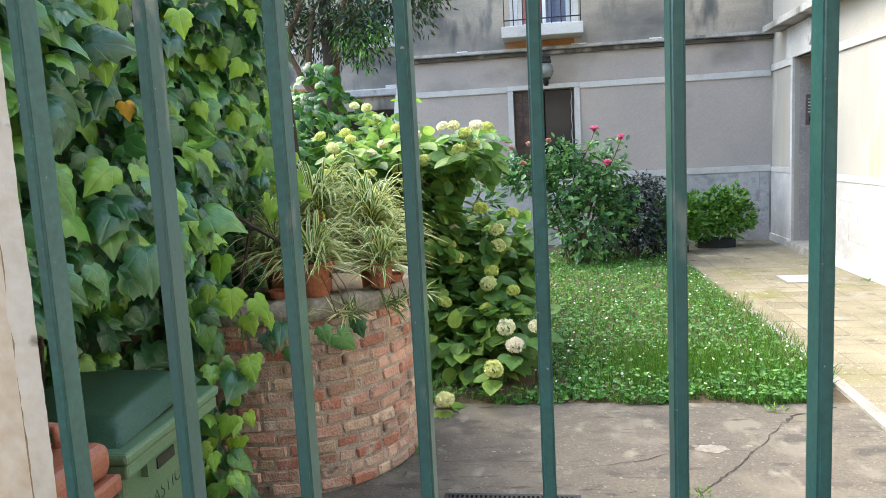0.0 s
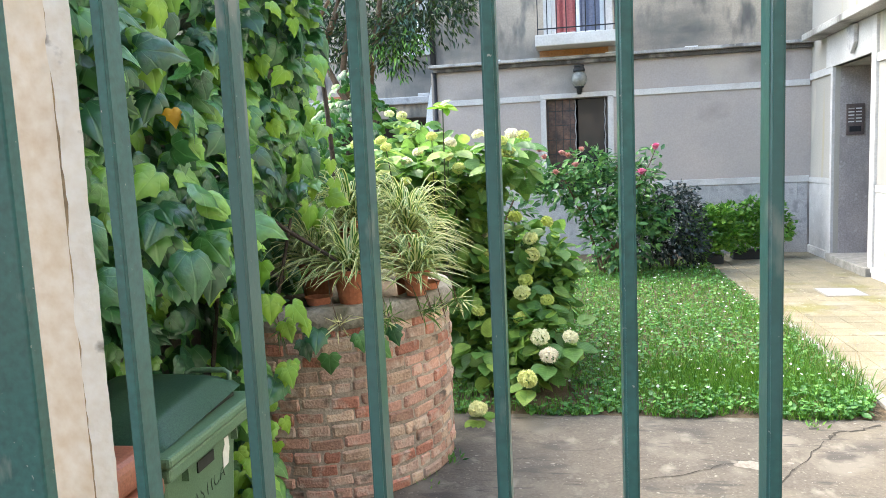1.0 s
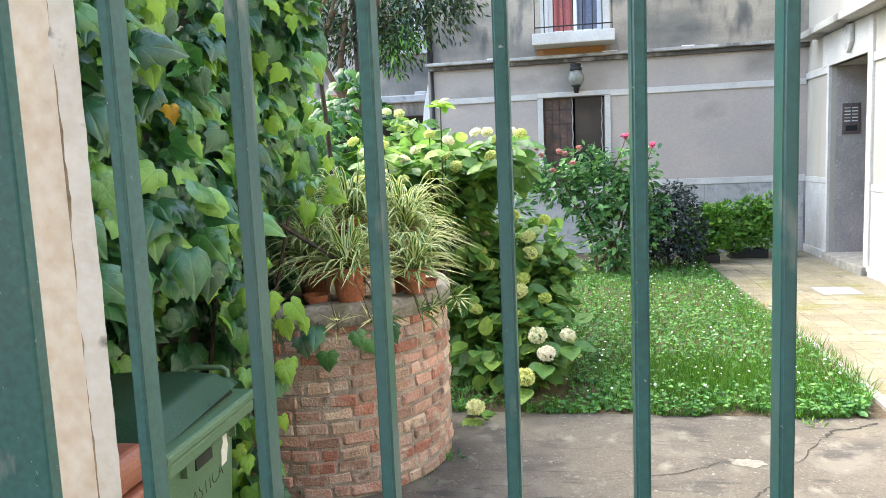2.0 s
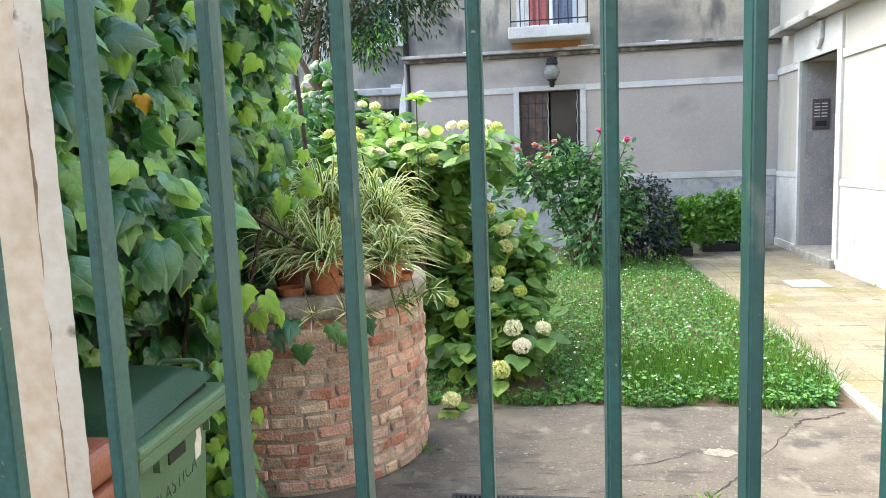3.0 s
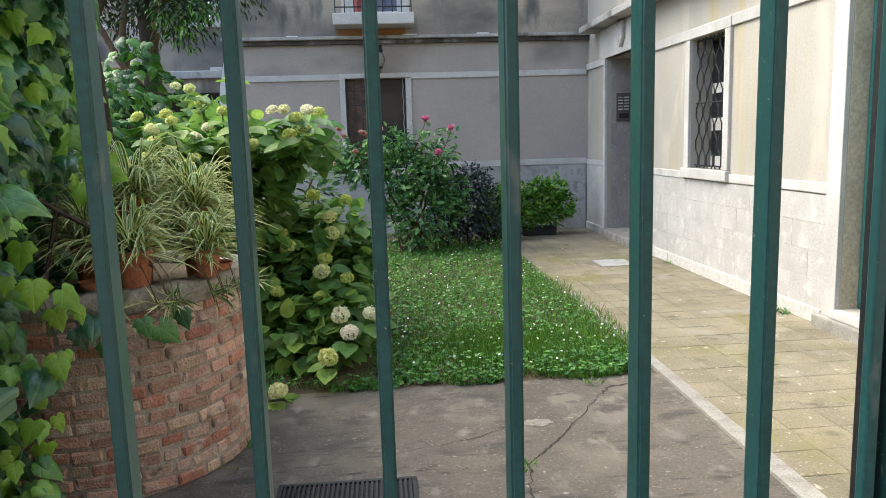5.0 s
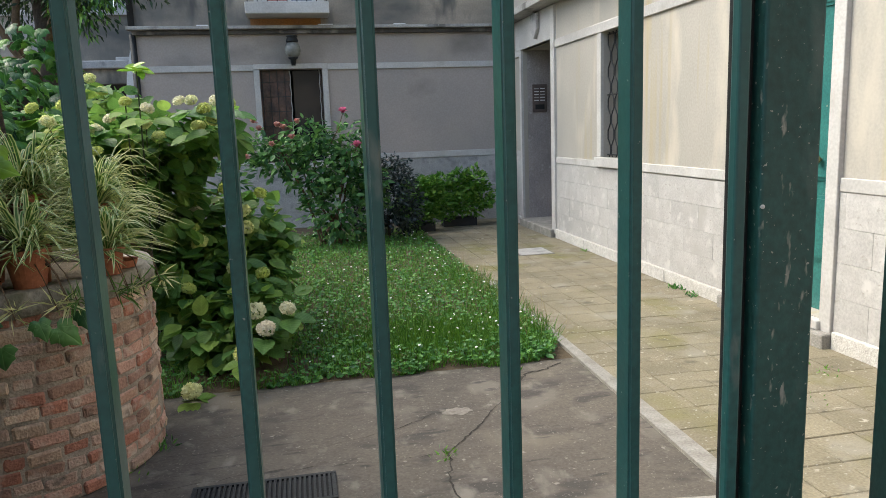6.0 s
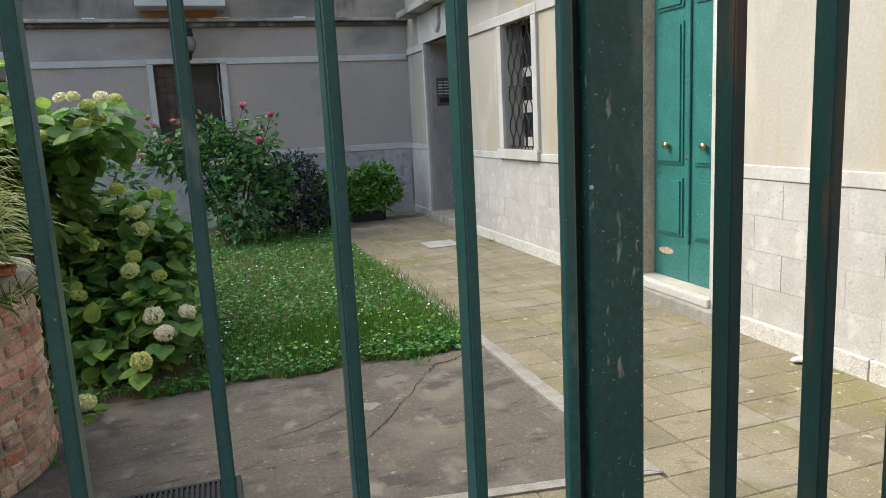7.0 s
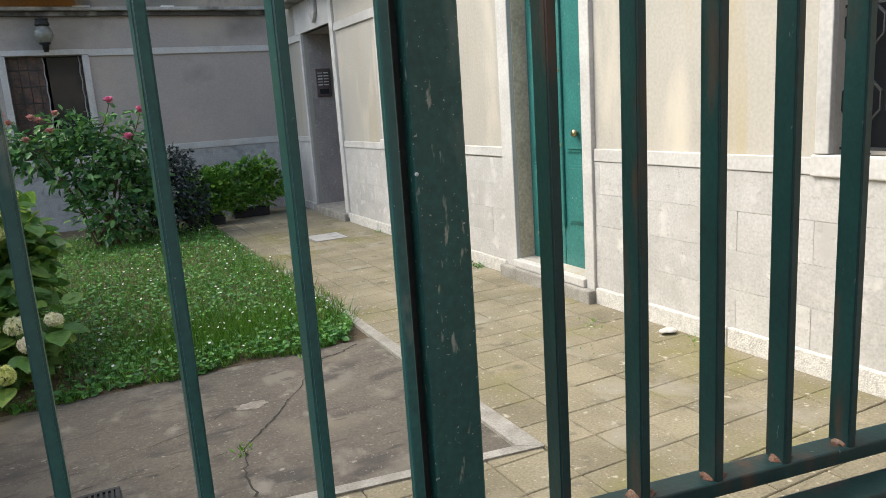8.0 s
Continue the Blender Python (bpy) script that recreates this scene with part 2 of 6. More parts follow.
M_MORTAR = mat("lime_mortar", (0.47, 0.40, 0.33), (0.26, 0.22, 0.18), 1.0, scale=9, fine=90, bump=0.7)
BRICKS = [mat("brick_" + nm, c, c2, 0.92, scale=14, fine=95, bump=0.8, vary=0.24,
              stains=(((0.60, 0.50, 0.42), 12, 0.53, 0.72, U), ((0.14, 0.11, 0.09), 11, 0.62, 0.74, U)))
          for nm, c, c2 in (("red", (0.48, 0.215, 0.15), (0.38, 0.17, 0.12)), ("rose", (0.57, 0.345, 0.265), (0.46, 0.265, 0.205)),
                            ("brown", (0.50, 0.315, 0.235), (0.40, 0.24, 0.18)), ("dusty", (0.53, 0.375, 0.30), (0.41, 0.275, 0.215)),
                            ("buff", (0.60, 0.45, 0.335), (0.50, 0.35, 0.26)))]
M_TERRA = mat("terracotta", (0.42, 0.15, 0.075), (0.34, 0.12, 0.06), 0.8, scale=9, fine=70, bump=0.2)
M_BIN = mat("green_bin_plastic", (0.11, 0.195, 0.115), (0.095, 0.175, 0.10), 0.36, scale=5, fine=200, bump=0.05,
            stains=(((0.12, 0.2, 0.13), 22, 0.66, 0.76, U),))
M_BIN_LID = mat("dark_green_lid_plastic", (0.085, 0.19, 0.12), (0.072, 0.165, 0.105), 0.34, scale=5, fine=200, bump=0.05,
                stains=(((0.08, 0.17, 0.11), 20, 0.66, 0.78, U),))
M_BROWN = mat("brown_bin_plastic", (0.30, 0.115, 0.07), (0.22, 0.08, 0.048), 0.42, scale=6, fine=150, bump=0.06)
M_INK = mat("black_marker", (0.02, 0.025, 0.02), None, 0.6, bump=0)
M_MARKER = mat("faded_marker", (0.03, 0.055, 0.035), None, 0.6, bump=0)
M_WHITE = mat("white_paint", (0.78, 0.78, 0.76), (0.66, 0.66, 0.64), 0.6, scale=3, fine=50, bump=0.05)
M_ORANGE = mat("orange_primer_plaster", (0.42, 0.185, 0.05), (0.34, 0.17, 0.07), 0.9, scale=4, fine=60, bump=0.15)
M_BROWNPLATE = mat("bronze_plate", (0.15, 0.115, 0.108), None, 0.5, metal=0.2, scale=20, fine=90, bump=0.05)
M_BARK = mat("dark_bark", (0.075, 0.055, 0.04), (0.04, 0.03, 0.022), 0.95, scale=22, fine=90, bump=0.9)
M_STEM = mat("woody_stem", (0.16, 0.105, 0.065), (0.09, 0.06, 0.035), 0.9, scale=25, fine=90, bump=0.5)
M_REDCURTAIN = mat("red_pink_curtain", (0.55, 0.2, 0.18), (0.45, 0.16, 0.16), 0.9, scale=5, fine=50, bump=0.1)
M_BLUECURTAIN = mat("blue_grey_curtain", (0.25, 0.28, 0.38), (0.2, 0.22, 0.3), 0.9, scale=5, fine=50, bump=0.1)
M_GLOBE = mat("smoky_globe_glass", (0.34, 0.34, 0.30), (0.28, 0.28, 0.25), 0.08, scale=3, fine=20, bump=0.0, trans=0.35)

glass = bpy.data.materials.new("window_glass")
glass.use_nodes = True
gb = glass.node_tree.nodes["Principled BSDF"]
gb.inputs["Base Color"].default_value = (0.02, 0.022, 0.025, 1)
gb.inputs["Roughness"].default_value = 0.06
gb.inputs["Specular IOR Level"].default_value = 0.6
M_GLASS = glass


rnd = random.Random(7)


# ---- mesh helpers ----
def box(bm, x0, y0, z0, x1, y1, z1):
    vs = [bm.verts.new(p) for p in ((x0, y0, z0), (x1, y0, z0), (x1, y1, z0), (x0, y1, z0), (x0, y0, z1), (x1, y0, z1), (x1, y1, z1), (x0, y1, z1))]
    for f in ((0, 3, 2, 1), (4, 5, 6, 7), (0, 1, 5, 4), (1, 2, 6, 5), (2, 3, 7, 6), (3, 0, 4, 7)):
        bm.faces.new([vs[i] for i in f])
    return vs


def prism(bm, outline, z0, z1):
    lo = [bm.verts.new((x, y, z0)) for x, y in outline]
    hi = [bm.verts.new((x, y, z1)) for x, y in outline]
    bm.faces.new(lo[::-1])
    bm.faces.new(hi)
    n = len(outline)
    for i in range(n):
        bm.faces.new((lo[i], lo[(i + 1) % n], hi[(i + 1) % n], hi[i]))


def bevel(bm, w, seg=2):
    bmesh.ops.bevel(bm, geom=list(bm.edges), offset=w, segments=seg, affect="EDGES", clamp_overlap=True, profile=0.5)


def lathe(bm, profile, n=24, cx=0.0, cy=0.0, cz=0.0):
    rings = []
    for r, z in profile:
        rings.append([bm.verts.new((cx + r * math.cos(2 * math.pi * i / n), cy + r * math.sin(2 * math.pi * i / n), cz + z)) for i in range(n)])
    for a, b in zip(rings, rings[1:]):
        for i in range(n):
            bm.faces.new((a[i], a[(i + 1) % n], b[(i + 1) % n], b[i]))
    if profile[0][0] > 1e-4:
        bm.faces.new(rings[0][::-1])
    if profile[-1][0] > 1e-4:
        bm.faces.new(rings[-1])


def tube(bm, pts, radii, n=8):
    """A round limb along points with its own radius at each."""
    pts = [Vector(p) for p in pts]
    rings = []
    for i, p in enumerate(pts):
        d = (pts[min(i + 1, len(pts) - 1)] - pts[max(i - 1, 0)]).normalized()
        a = d.cross(Vector((0.31, 0.23, 0.92) if abs(d.z) < 0.9 else (1, 0, 0))).normalized()
        b = d.cross(a)
        rings.append([bm.verts.new(p + radii[i] * (math.cos(2 * math.pi * k / n) * a + math.sin(2 * math.pi * k / n) * b)) for k in range(n)])
    for a, b in zip(rings, rings[1:]):
        for k in range(n):
            bm.faces.new((a[k], a[(k + 1) % n], b[(k + 1) % n], b[k]))
    bm.faces.new(rings[0][::-1])
    bm.faces.new(rings[-1])


def part(name, bm, material, parent=None, label="", smooth=False, at=None):
    me = bpy.data.meshes.new(name)
    bmesh.ops.recalc_face_normals(bm, faces=bm.faces)
    bm.to_mesh(me)
    bm.free()
    me.materials.append(material)
    if smooth:
        me.polygons.foreach_set("use_smooth", [True] * len(me.polygons))
    ob = new(name, me)
    if parent is not None:
        ob.parent = parent
    if at is not None:
        ob.matrix_basis = at
    if label:
        tagged(ob, label)
    return ob


def boxpart(name, dims, material, parent=None, label="", bev=0.0, at=None):
    bm = bmesh.new()
    box(bm, *dims)
    if bev:
        bevel(bm, bev)
    return part(name, bm, material, parent, label, at=at)


def thing(name, m, label, category, group="", kind=""):
    ob = new(name)
    ob.empty_display_size = 0.1
    ob.matrix_basis = m
    return tagged(ob, label, category, group, kind)


def shared(name, me, m, parent):
    ob = new(name, me)
    ob.parent = parent
    ob.matrix_basis = m
    return ob


def box_mesh(name, dx, dy, dz, material, bev, worn=0.0):
    """Mesh of a bevelled block centred on its origin, to be shared by alike pieces."""
    bm = bmesh.new()
    box(bm, -dx / 2, -dy / 2, -dz / 2, dx / 2, dy / 2, dz / 2)
    bmesh.ops.bevel(bm, geom=list(bm.edges), offset=bev, segments=1, affect="EDGES")
    for v in bm.verts:
        v.co += worn * Vector((rnd.uniform(-1, 1), rnd.uniform(-1, 1), rnd.uniform(-1, 1)))
    me = bpy.data.meshes.new(name)
    bm.to_mesh(me)
    bm.free()
    me.materials.append(material)
    return me


def wall_cells(bm, axis, t0, t1, us, zs, holes):
    """A wall of thickness t0..t1 along an axis, cut by lines us and zs, leaving the cells inside holes open."""
    for u0, u1 in zip(us, us[1:]):
        for z0, z1 in zip(zs, zs[1:]):
            uc, zc = (u0 + u1) / 2, (z0 + z1) / 2
            if any(h[0] < uc < h[1] and h[2] < zc < h[3] for h in holes):
                continue
            if axis == "x":
                box(bm, u0, t0, z0, u1, t1, z1)
            else:
                box(bm, t0, u0, z0, t1, u1, z1)


YB, XR = 11.34, 3.30      # back wall face, right wall face

# ---- ground ----
tagged(boxpart("ground", (-2500, -2500, -0.5, 2500, 2500, -0.06), M_GROUND), "grey street and yard ground reaching far away", "ground", kind="structure")
tagged(boxpart("paving_bed", (1.70, 2.422, -0.06, 3.55, 11.6, -0.012), M_GAP), "dark mossy bed under the paving slabs", "pavement bed", kind="structure")
yard = bmesh.new()
prism(yard, [(-2.4, 2.88), (1.63, 2.38), (1.69, 4.22), (-2.4, 4.22)], -0.06, -0.006)
tagged(part("concrete_yard", yard, M_CONCRETE), "stained cracked grey concrete yard with patches", "concrete", kind="structure")
tagged(boxpart("paving_bed_front", (-2.4, 0.3, -0.06, 3.3, 2.42, -0.0125), M_GAP), "dark bed under the front paving slabs", "pavement bed", kind="structure")

# ---- right-hand house wall with portal, windows and door ----
P0, P1 = 9.10, 10.36      # portal opening along y
W0, W1 = 6.73, 7.50       # barred window
D0, D1 = 4.01, 4.90       # teal door
V0, V1 = 1.25, 2.165       # second window near the gate
bm = bmesh.new()
ys = [-3, V0, V1, D0, D1, W0, W1, P0, P1, YB]
zs = [-0.06, 0.10, 0.16, 1.10, 2.42, 2.55, 2.72, 7.4]
wall_cells(bm, "y", XR, XR + 0.45, ys, zs, [(P0, P1, 0.10, 2.55), (W0, W1, 1.10, 2.42), (D0, D1, 0.16, 2.72), (V0, V1, 1.10, 2.42)])
wall_r = tagged(part("wall_right", bm, M_PLASTER_RIGHT), "cream plastered house wall with pale stone cladding below", "wall", kind="structure")
# Solid filler, coloured black in place of unlit rooms.
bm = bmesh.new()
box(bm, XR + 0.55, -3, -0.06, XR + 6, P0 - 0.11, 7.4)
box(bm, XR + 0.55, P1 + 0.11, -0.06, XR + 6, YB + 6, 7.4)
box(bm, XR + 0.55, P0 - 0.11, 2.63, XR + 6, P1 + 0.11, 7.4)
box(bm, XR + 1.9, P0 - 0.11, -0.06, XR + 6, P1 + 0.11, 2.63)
tagged(part("house_core", bm, M_DARK), "solid black filler for the unlit inside of the house", "wall", kind="structure")

# stone bands, frames and cornice on the right wall
for name, y0, y1, z0, z1, pr in (
        ("sill_band", -3, V0 - 0.09, 1.0, 1.085, 0.022), ("sill_band", V1 + 0.09, D0 - 0.11, 1.0, 1.085, 0.022),
        ("sill_band", D1 + 0.17, W0 - 0.12, 0.99, 1.07, 0.022), ("sill_band", W1 + 0.12, P0 - 0.14, 0.98, 1.06, 0.022),
        ("sill_band", P1 + 0.08, YB - 0.003, 1.02, 1.10, 0.022),
        ("lintel_band", D1 + 0.17, P0 - 0.14, 2.43, 2.53, 0.026), ("lintel_band", P1 + 0.08, YB - 0.003, 2.47, 2.57, 0.026),
        ("lintel_band", -3, D0 - 0.11, 2.43, 2.53, 0.026)):
    boxpart(name, (XR - pr, y0, z0, XR + 0.002, y1, z1), M_STONE, wall_r, bev=0.006)
boxpart("cornice", (XR - 0.26, -3, 2.97, XR + 0.002, 10.93, 3.06), M_STONE_GRIME, wall_r, "projecting stone cornice with dark drips", bev=0.012)
boxpart("corner_pilaster", (XR - 0.012, P1 + 0.082, 0.10, XR + 0.002, YB - 0.003, 1.018), M_TILE, wall_r, bev=0.004)
for y0, y1, z1 in ((P0 - 0.135, P0 - 0.003, 2.96), (P1 + 0.003, P1 + 0.075, 2.58)):
    boxpart("door_jamb", (XR - 0.036, y0, 0.05, XR + 0.06, y1, z1), M_STONE, wall_r, bev=0.006)
boxpart("portal_lintel", (XR - 0.034, P0 - 0.002, 2.55, XR + 0.06, P1 + 0.26, 2.965), M_STONE, wall_r, "smooth stone panel over the portal", bev=0.006)
bm = bmesh.new()
prism(bm, [(-0.13, 0.16), (-0.12, -0.06), (0, -0.18), (0.12, -0.06), (0.13, 0.16), (0.05, 0.13), (0, 0.18), (-0.05, 0.13)], 0, 0.05)
bevel(bm, 0.012)
part("relief_shield", bm, M_TILE_BACK, wall_r, "carved stone shield relief",
     at=Matrix.Translation((XR - 0.036, 9.62, 2.79)) @ Matrix(((0, 0, -1, 0), (1, 0, 0, 0), (0, 1, 0, 0), (0, 0, 0, 1))))
# portal reveal
boxpart("portal_reveal", (XR + 0.062, P1 - 0.002, 0.10, XR + 1.88, P1 + 0.10, 2.60), M_PORTAL, wall_r, "pinkish grey marble portal reveal")
boxpart("portal_reveal", (XR + 0.062, P0 - 0.10, 0.10, XR + 1.88, P0 + 0.002, 2.60), M_PORTAL, wall_r)
boxpart("portal_soffit", (XR + 0.062, P0 + 0.003, 2.544, XR + 1.88, P1 - 0.003, 2.62), M_PLASTER_RIGHT, wall_r)
boxpart("portal_door", (XR + 1.80, P0 + 0.003, 0.105, XR + 1.86, P1 - 0.003, 2.548), M_STEM, wall_r, "dark wooden entrance door in the portal")
boxpart("portal_step", (XR - 0.09, P0 - 0.10, -0.02, XR + 1.79, P1 + 0.02, 0.105), M_KERB, wall_r, "worn pale stone step", bev=0.012)

# plinth and cladding tiles
PLINTH = [(-3, D0 - 0.12), (D1 + 0.18, P0 - 0.14), (P1 + 0.08, YB - 0.004)]
k = 0
for a, b in PLINTH:
    n = max(1, round((b - a) / 1.1))
    for i in range(n):
        y0, y1 = a + (b - a) * i / n, a + (b - a) * (i + 1) / n
        boxpart("plinth_stone", (XR - 0.035 - 0.004 * (k % 2), y0 + 0.002, -0.03, XR + 0.002, y1 - 0.002, 0.112 + 0.004 * rnd.random()), M_PLINTH, wall_r, bev=0.008)
        k += 1

# intercom, on the far reveal of the portal
com = thing("intercom", pose(XR + 0.24, P1 - 0.003, 1.86), "brown metal intercom plate with two columns of call buttons", "intercom")
boxpart("plate", (-0.11, -0.022, -0.20, 0.11, 0.0, 0.20), M_BROWNPLATE, com, bev=0.006)
for r in range(5):
    for c in range(2):
        boxpart("button", (-0.085 + c * 0.09, -0.028, 0.13 - r * 0.042, -0.015 + c * 0.09, -0.021, 0.145 - r * 0.042), M_WHITE if (r + c) % 3 else M_TILE, com)
boxpart("speaker_grille", (-0.07, -0.025, -0.16, 0.07, -0.021, -0.09), M_IRON, com)


# ---- barred window ----
def barred_window(name, y0, y1, z0, z1, label, fw=0.11, proj=0.06, pale_strips=True):
    w = thing(name, pose(XR, (y0 + y1) / 2, z0), label, "window", kind="structure")
    h, g = z1 - z0, (y1 - y0) / 2
    boxpart("window_sill", (-proj, -g - fw - 0.02, -0.105, 0.05, g + fw + 0.02, 0.0), M_STONE, w, "white stone sill", bev=0.008)
    for s in (-1, 1):
        a, b = sorted((s * (g + 0.001), s * (g + fw)))
        boxpart("window_frame", (-0.034, a, 0.002, 0.20, b, h + 0.0), M_STONE, w, bev=0.006)
    boxpart("window_head", (-0.036, -g - fw - 0.005, h + 0.002, 0.20, g + fw + 0.005, h + 0.10), M_STONE, w, bev=0.006)
    boxpart("pane", (0.225, -g, 0.0, 0.235, g, h), M_GLASS, w)
    boxpart("casement", (0.205, -0.03, 0.0, 0.224, 0.03, h), M_STEM, w)
    # Three pale strips just in front of the pane.
    for a, b, z, t in ((-g + 0.03, g - 0.05, 0.02, 0.10), (-g + 0.03, g - 0.04, h * 0.29, 0.13), (-g + 0.04, g - 0.05, h * 0.58, 0.10)) if pale_strips else ():
        boxpart("pale_shelf", (0.196, a, z, 0.2035, b, z + t), M_TILE, w, "pale strip showing behind the grille")
    for i in range(9):
        y = -g + 0.04 + i * (2 * g - 0.08) / 8
        q = (2 * g - 0.08) / 8 * 0.36
        pts = []
        for j in range(8):
            d = q if (j + i) % 2 else -q
            pts += [(0.05, y + d, (j + 0.22) * h / 8), (0.05, y + d, (j + 0.72) * h / 8)]
        pts = [(0.05, y, 0.0)] + pts + [(0.05, y, h)]
        bm = bmesh.new()
        tube(bm, pts, [0.007] * len(pts), 6)
        part("grille_bar", bm, M_IRON, w)
    for z in (0.02, h * 0.5, h - 0.03):
        boxpart("grille_rail", (0.044, -g, z, 0.056, g, z + 0.012), M_IRON, w)
    return w


barred_window("window_1", W0, W1, 1.10, 2.42, "tall window behind an ornate wrought iron grille")
barred_window("window_2", V0, V1, 1.10, 2.42, "stone framed window with a wrought iron grille", 0.075, 0.035, False)

# ---- teal double door ----
door = thing("door_1", pose(XR + 0.135, (D0 + D1) / 2, 0.16), "glossy teal panelled wooden double door with brass knobs", "door", kind="structure")
g, H = (D1 - D0) / 2, 2.56
for s in (-1, 1):
    lab = "teal door leaf with worn bottom rail" if s > 0 else "teal door leaf"
    a, b = sorted((s * 0.003, s * (g - 0.007)))
    leaf = boxpart("leaf", (0.0, a, 0.0, 0.045, b, H), M_TEAL, door, lab, bev=0.003)
    for z0, z1 in ((0.34, 0.78), (0.88, 1.9), (2.0, 2.5)):
        m0, m1 = sorted((s * 0.07, s * (g - 0.06)))
        bm = bmesh.new()
        for q, d in ((0.0, 0.012), (0.022, 0.024), (0.05, 0.010)):
            box(bm, -d, m0 + q, z0 + q, 0.002, m1 - q, z1 - q)
        part("panel", bm, M_TEAL, leaf)
    bm = bmesh.new()
    lathe(bm, [(0.026, 0.0), (0.026, 0.006), (0.010, 0.01), (0.009, 0.035), (0.024, 0.045), (0.029, 0.058), (0.022, 0.07), (0.003, 0.074)], 16)
    part("knob", bm, M_BRASS, leaf, "tarnished brass knob", smooth=True, at=pose(0, s * 0.215, 1.02, 0, -90, 0))
bm = bmesh.new()
box(bm, -0.024, -0.02, 0.30, 0.0, 0.02, H - 0.02)
bevel(bm, 0.008)
part("astragal", bm, M_TEAL, door, "moulded cover strip between the leaves")
for z in (0.93, 1.48):
    bm = bmesh.new()
    lathe(bm, [(0.013, 0), (0.013, 0.004), (0.004, 0.005)], 12)
    part("keyhole_plate", bm, M_BRASS, door, at=pose(-0.0245, 0.0, z, 0, -90, 0))
bm = bmesh.new()
prism(bm, [((0.09 + 0.03 * noise.noise((k * 0.9, 2, 0))) * math.cos(a), (0.026 + 0.016 * noise.noise((k * 1.7, 5, 0))) * math.sin(a)) for k, a in enumerate([math.pi * 2 * i / 28 for i in range(28)])], 0, 0.003)
part("worn_patch", bm, M_RAWWOOD, door, "bare wood where the paint flaked", at=Matrix.Translation((-0.0005, 0.28, 0.205)) @ Matrix(((0, 0, -1, 0), (1, 0, 0, 0), (0, 1, 0, 0), (0, 0, 0, 1))))
boxpart("door_reveal", (-0.130, g - 0.005, -0.02, 0.05, g + 0.10, H), M_REVEAL, door, "beige plastered door reveal")
boxpart("door_reveal", (-0.130, -g - 0.08, -0.02, 0.05, -g + 0.005, H), M_REVEAL, door)
for a, b in ((D1 + 0.001, D1 + 0.16), (D0 - 0.105, D0 - 0.001)):
    boxpart("door_frame", (-0.135 - 0.036, a - (D0 + D1) / 2, -0.155, -0.1305, b - (D0 + D1) / 2, H + 0.1), M_STONE, door, "white stone door surround", bev=0.006)
boxpart("threshold_step", (-0.235, -g - 0.12, -0.185, 0.0, g + 0.18, -0.065), M_KERB, door, "rough pale stone doorstep", bev=0.014)
boxpart("threshold", (-0.20, -g - 0.02, -0.064, 0.0, g + 0.02, -0.003), M_STONE, door, bev=0.008)

# ---- back wall ----
BX0, BX1 = -2.16, XR + 0.45
A0, A1 = -0.475, 0.445    # ground-floor window
C0, C1 = -0.36, 0.42      # balcony window
bm = bmesh.new()
wall_cells(bm, "x", YB, YB + 0.4, [BX0, A0, A1, BX1], [-0.06, 1.05, 2.43, 3.0], [(A0, A1, 1.05, 2.43)])
wall_b = tagged(part("wall_back", bm, M_PLASTER_BACK), "grey lilac plastered house wall with stone bands", "wall", kind="structure")
bm = bmesh.new()
# Carried up to 9.2, out of view, to shade the portal end.
wall_cells(bm, "x", YB + 0.01, YB + 0.4, [BX0, C0, C1, BX1], [3.0, 3.36, 5.3, 9.2], [(C0, C1, 3.36, 5.3)])
part("upper_wall", bm, M_PLASTER_UP, wall_b, "sooty weathered upper storey plaster")
# Black backing sheet paints the unlit rooms behind the windows.
tagged(boxpart("room_back", (BX0, YB + 0.402, -0.06, BX1, YB + 0.5, 9.2), M_DARK), "black sheet standing in for unlit rooms behind the back wall windows", "wall", kind="structure")
boxpart("cornice", (BX0 - 0.10, YB - 0.15, 2.998, XR - 0.003, YB + 0.012, 3.045), M_STONE_GRIME, wall_b, "grey stone string course", bev=0.008)
# Band added and coloured dark for the shadow under the string course.
boxpart("cornice_moulding", (BX0 - 0.04, YB - 0.07, 2.935, XR - 0.003, YB + 0.003, 2.997), M_CORNICE_SHADE, wall_b, "moulding under the string course, coloured dark as its shadow", bev=0.01)
for x0, x1 in ((BX0, A0 - 0.085), (A1 + 0.085, XR - 0.025)):
    boxpart("lintel_band", (x0, YB - 0.025, 2.41, x1, YB + 0.002, 2.50), M_STONE, wall_b, bev=0.006)
    boxpart("sill_band", (x0, YB - 0.025, 1.03, x1, YB + 0.002, 1.125), M_STONE, wall_b, bev=0.006)
win = thing("window_3", pose((A0 + A1) / 2, YB, 1.05), "dark leaded ground floor window in a stone frame", "window", kind="structure")
g = (A1 - A0) / 2
for a, b in ((-g - 0.085, -g), (g, g + 0.085)):
    boxpart("window_frame", (a, -0.03, 0.0, b, 0.12, 1.38), M_STONE, win, bev=0.005)
boxpart("window_head", (-g - 0.085, -0.032, 1.382, g + 0.085, 0.12, 1.455), M_STONE, win, bev=0.005)
boxpart("window_sill", (-g - 0.12, -0.07, -0.09, g + 0.12, 0.1, -0.002), M_STONE, win, bev=0.005)
boxpart("pane", (-g, 0.14, 0.0, -0.02, 0.15, 1.38), M_LEADED, win, "reddish leaded pane")
boxpart("pane", (0.02, 0.20, 0.0, g, 0.21, 1.38), M_GLASS, win)
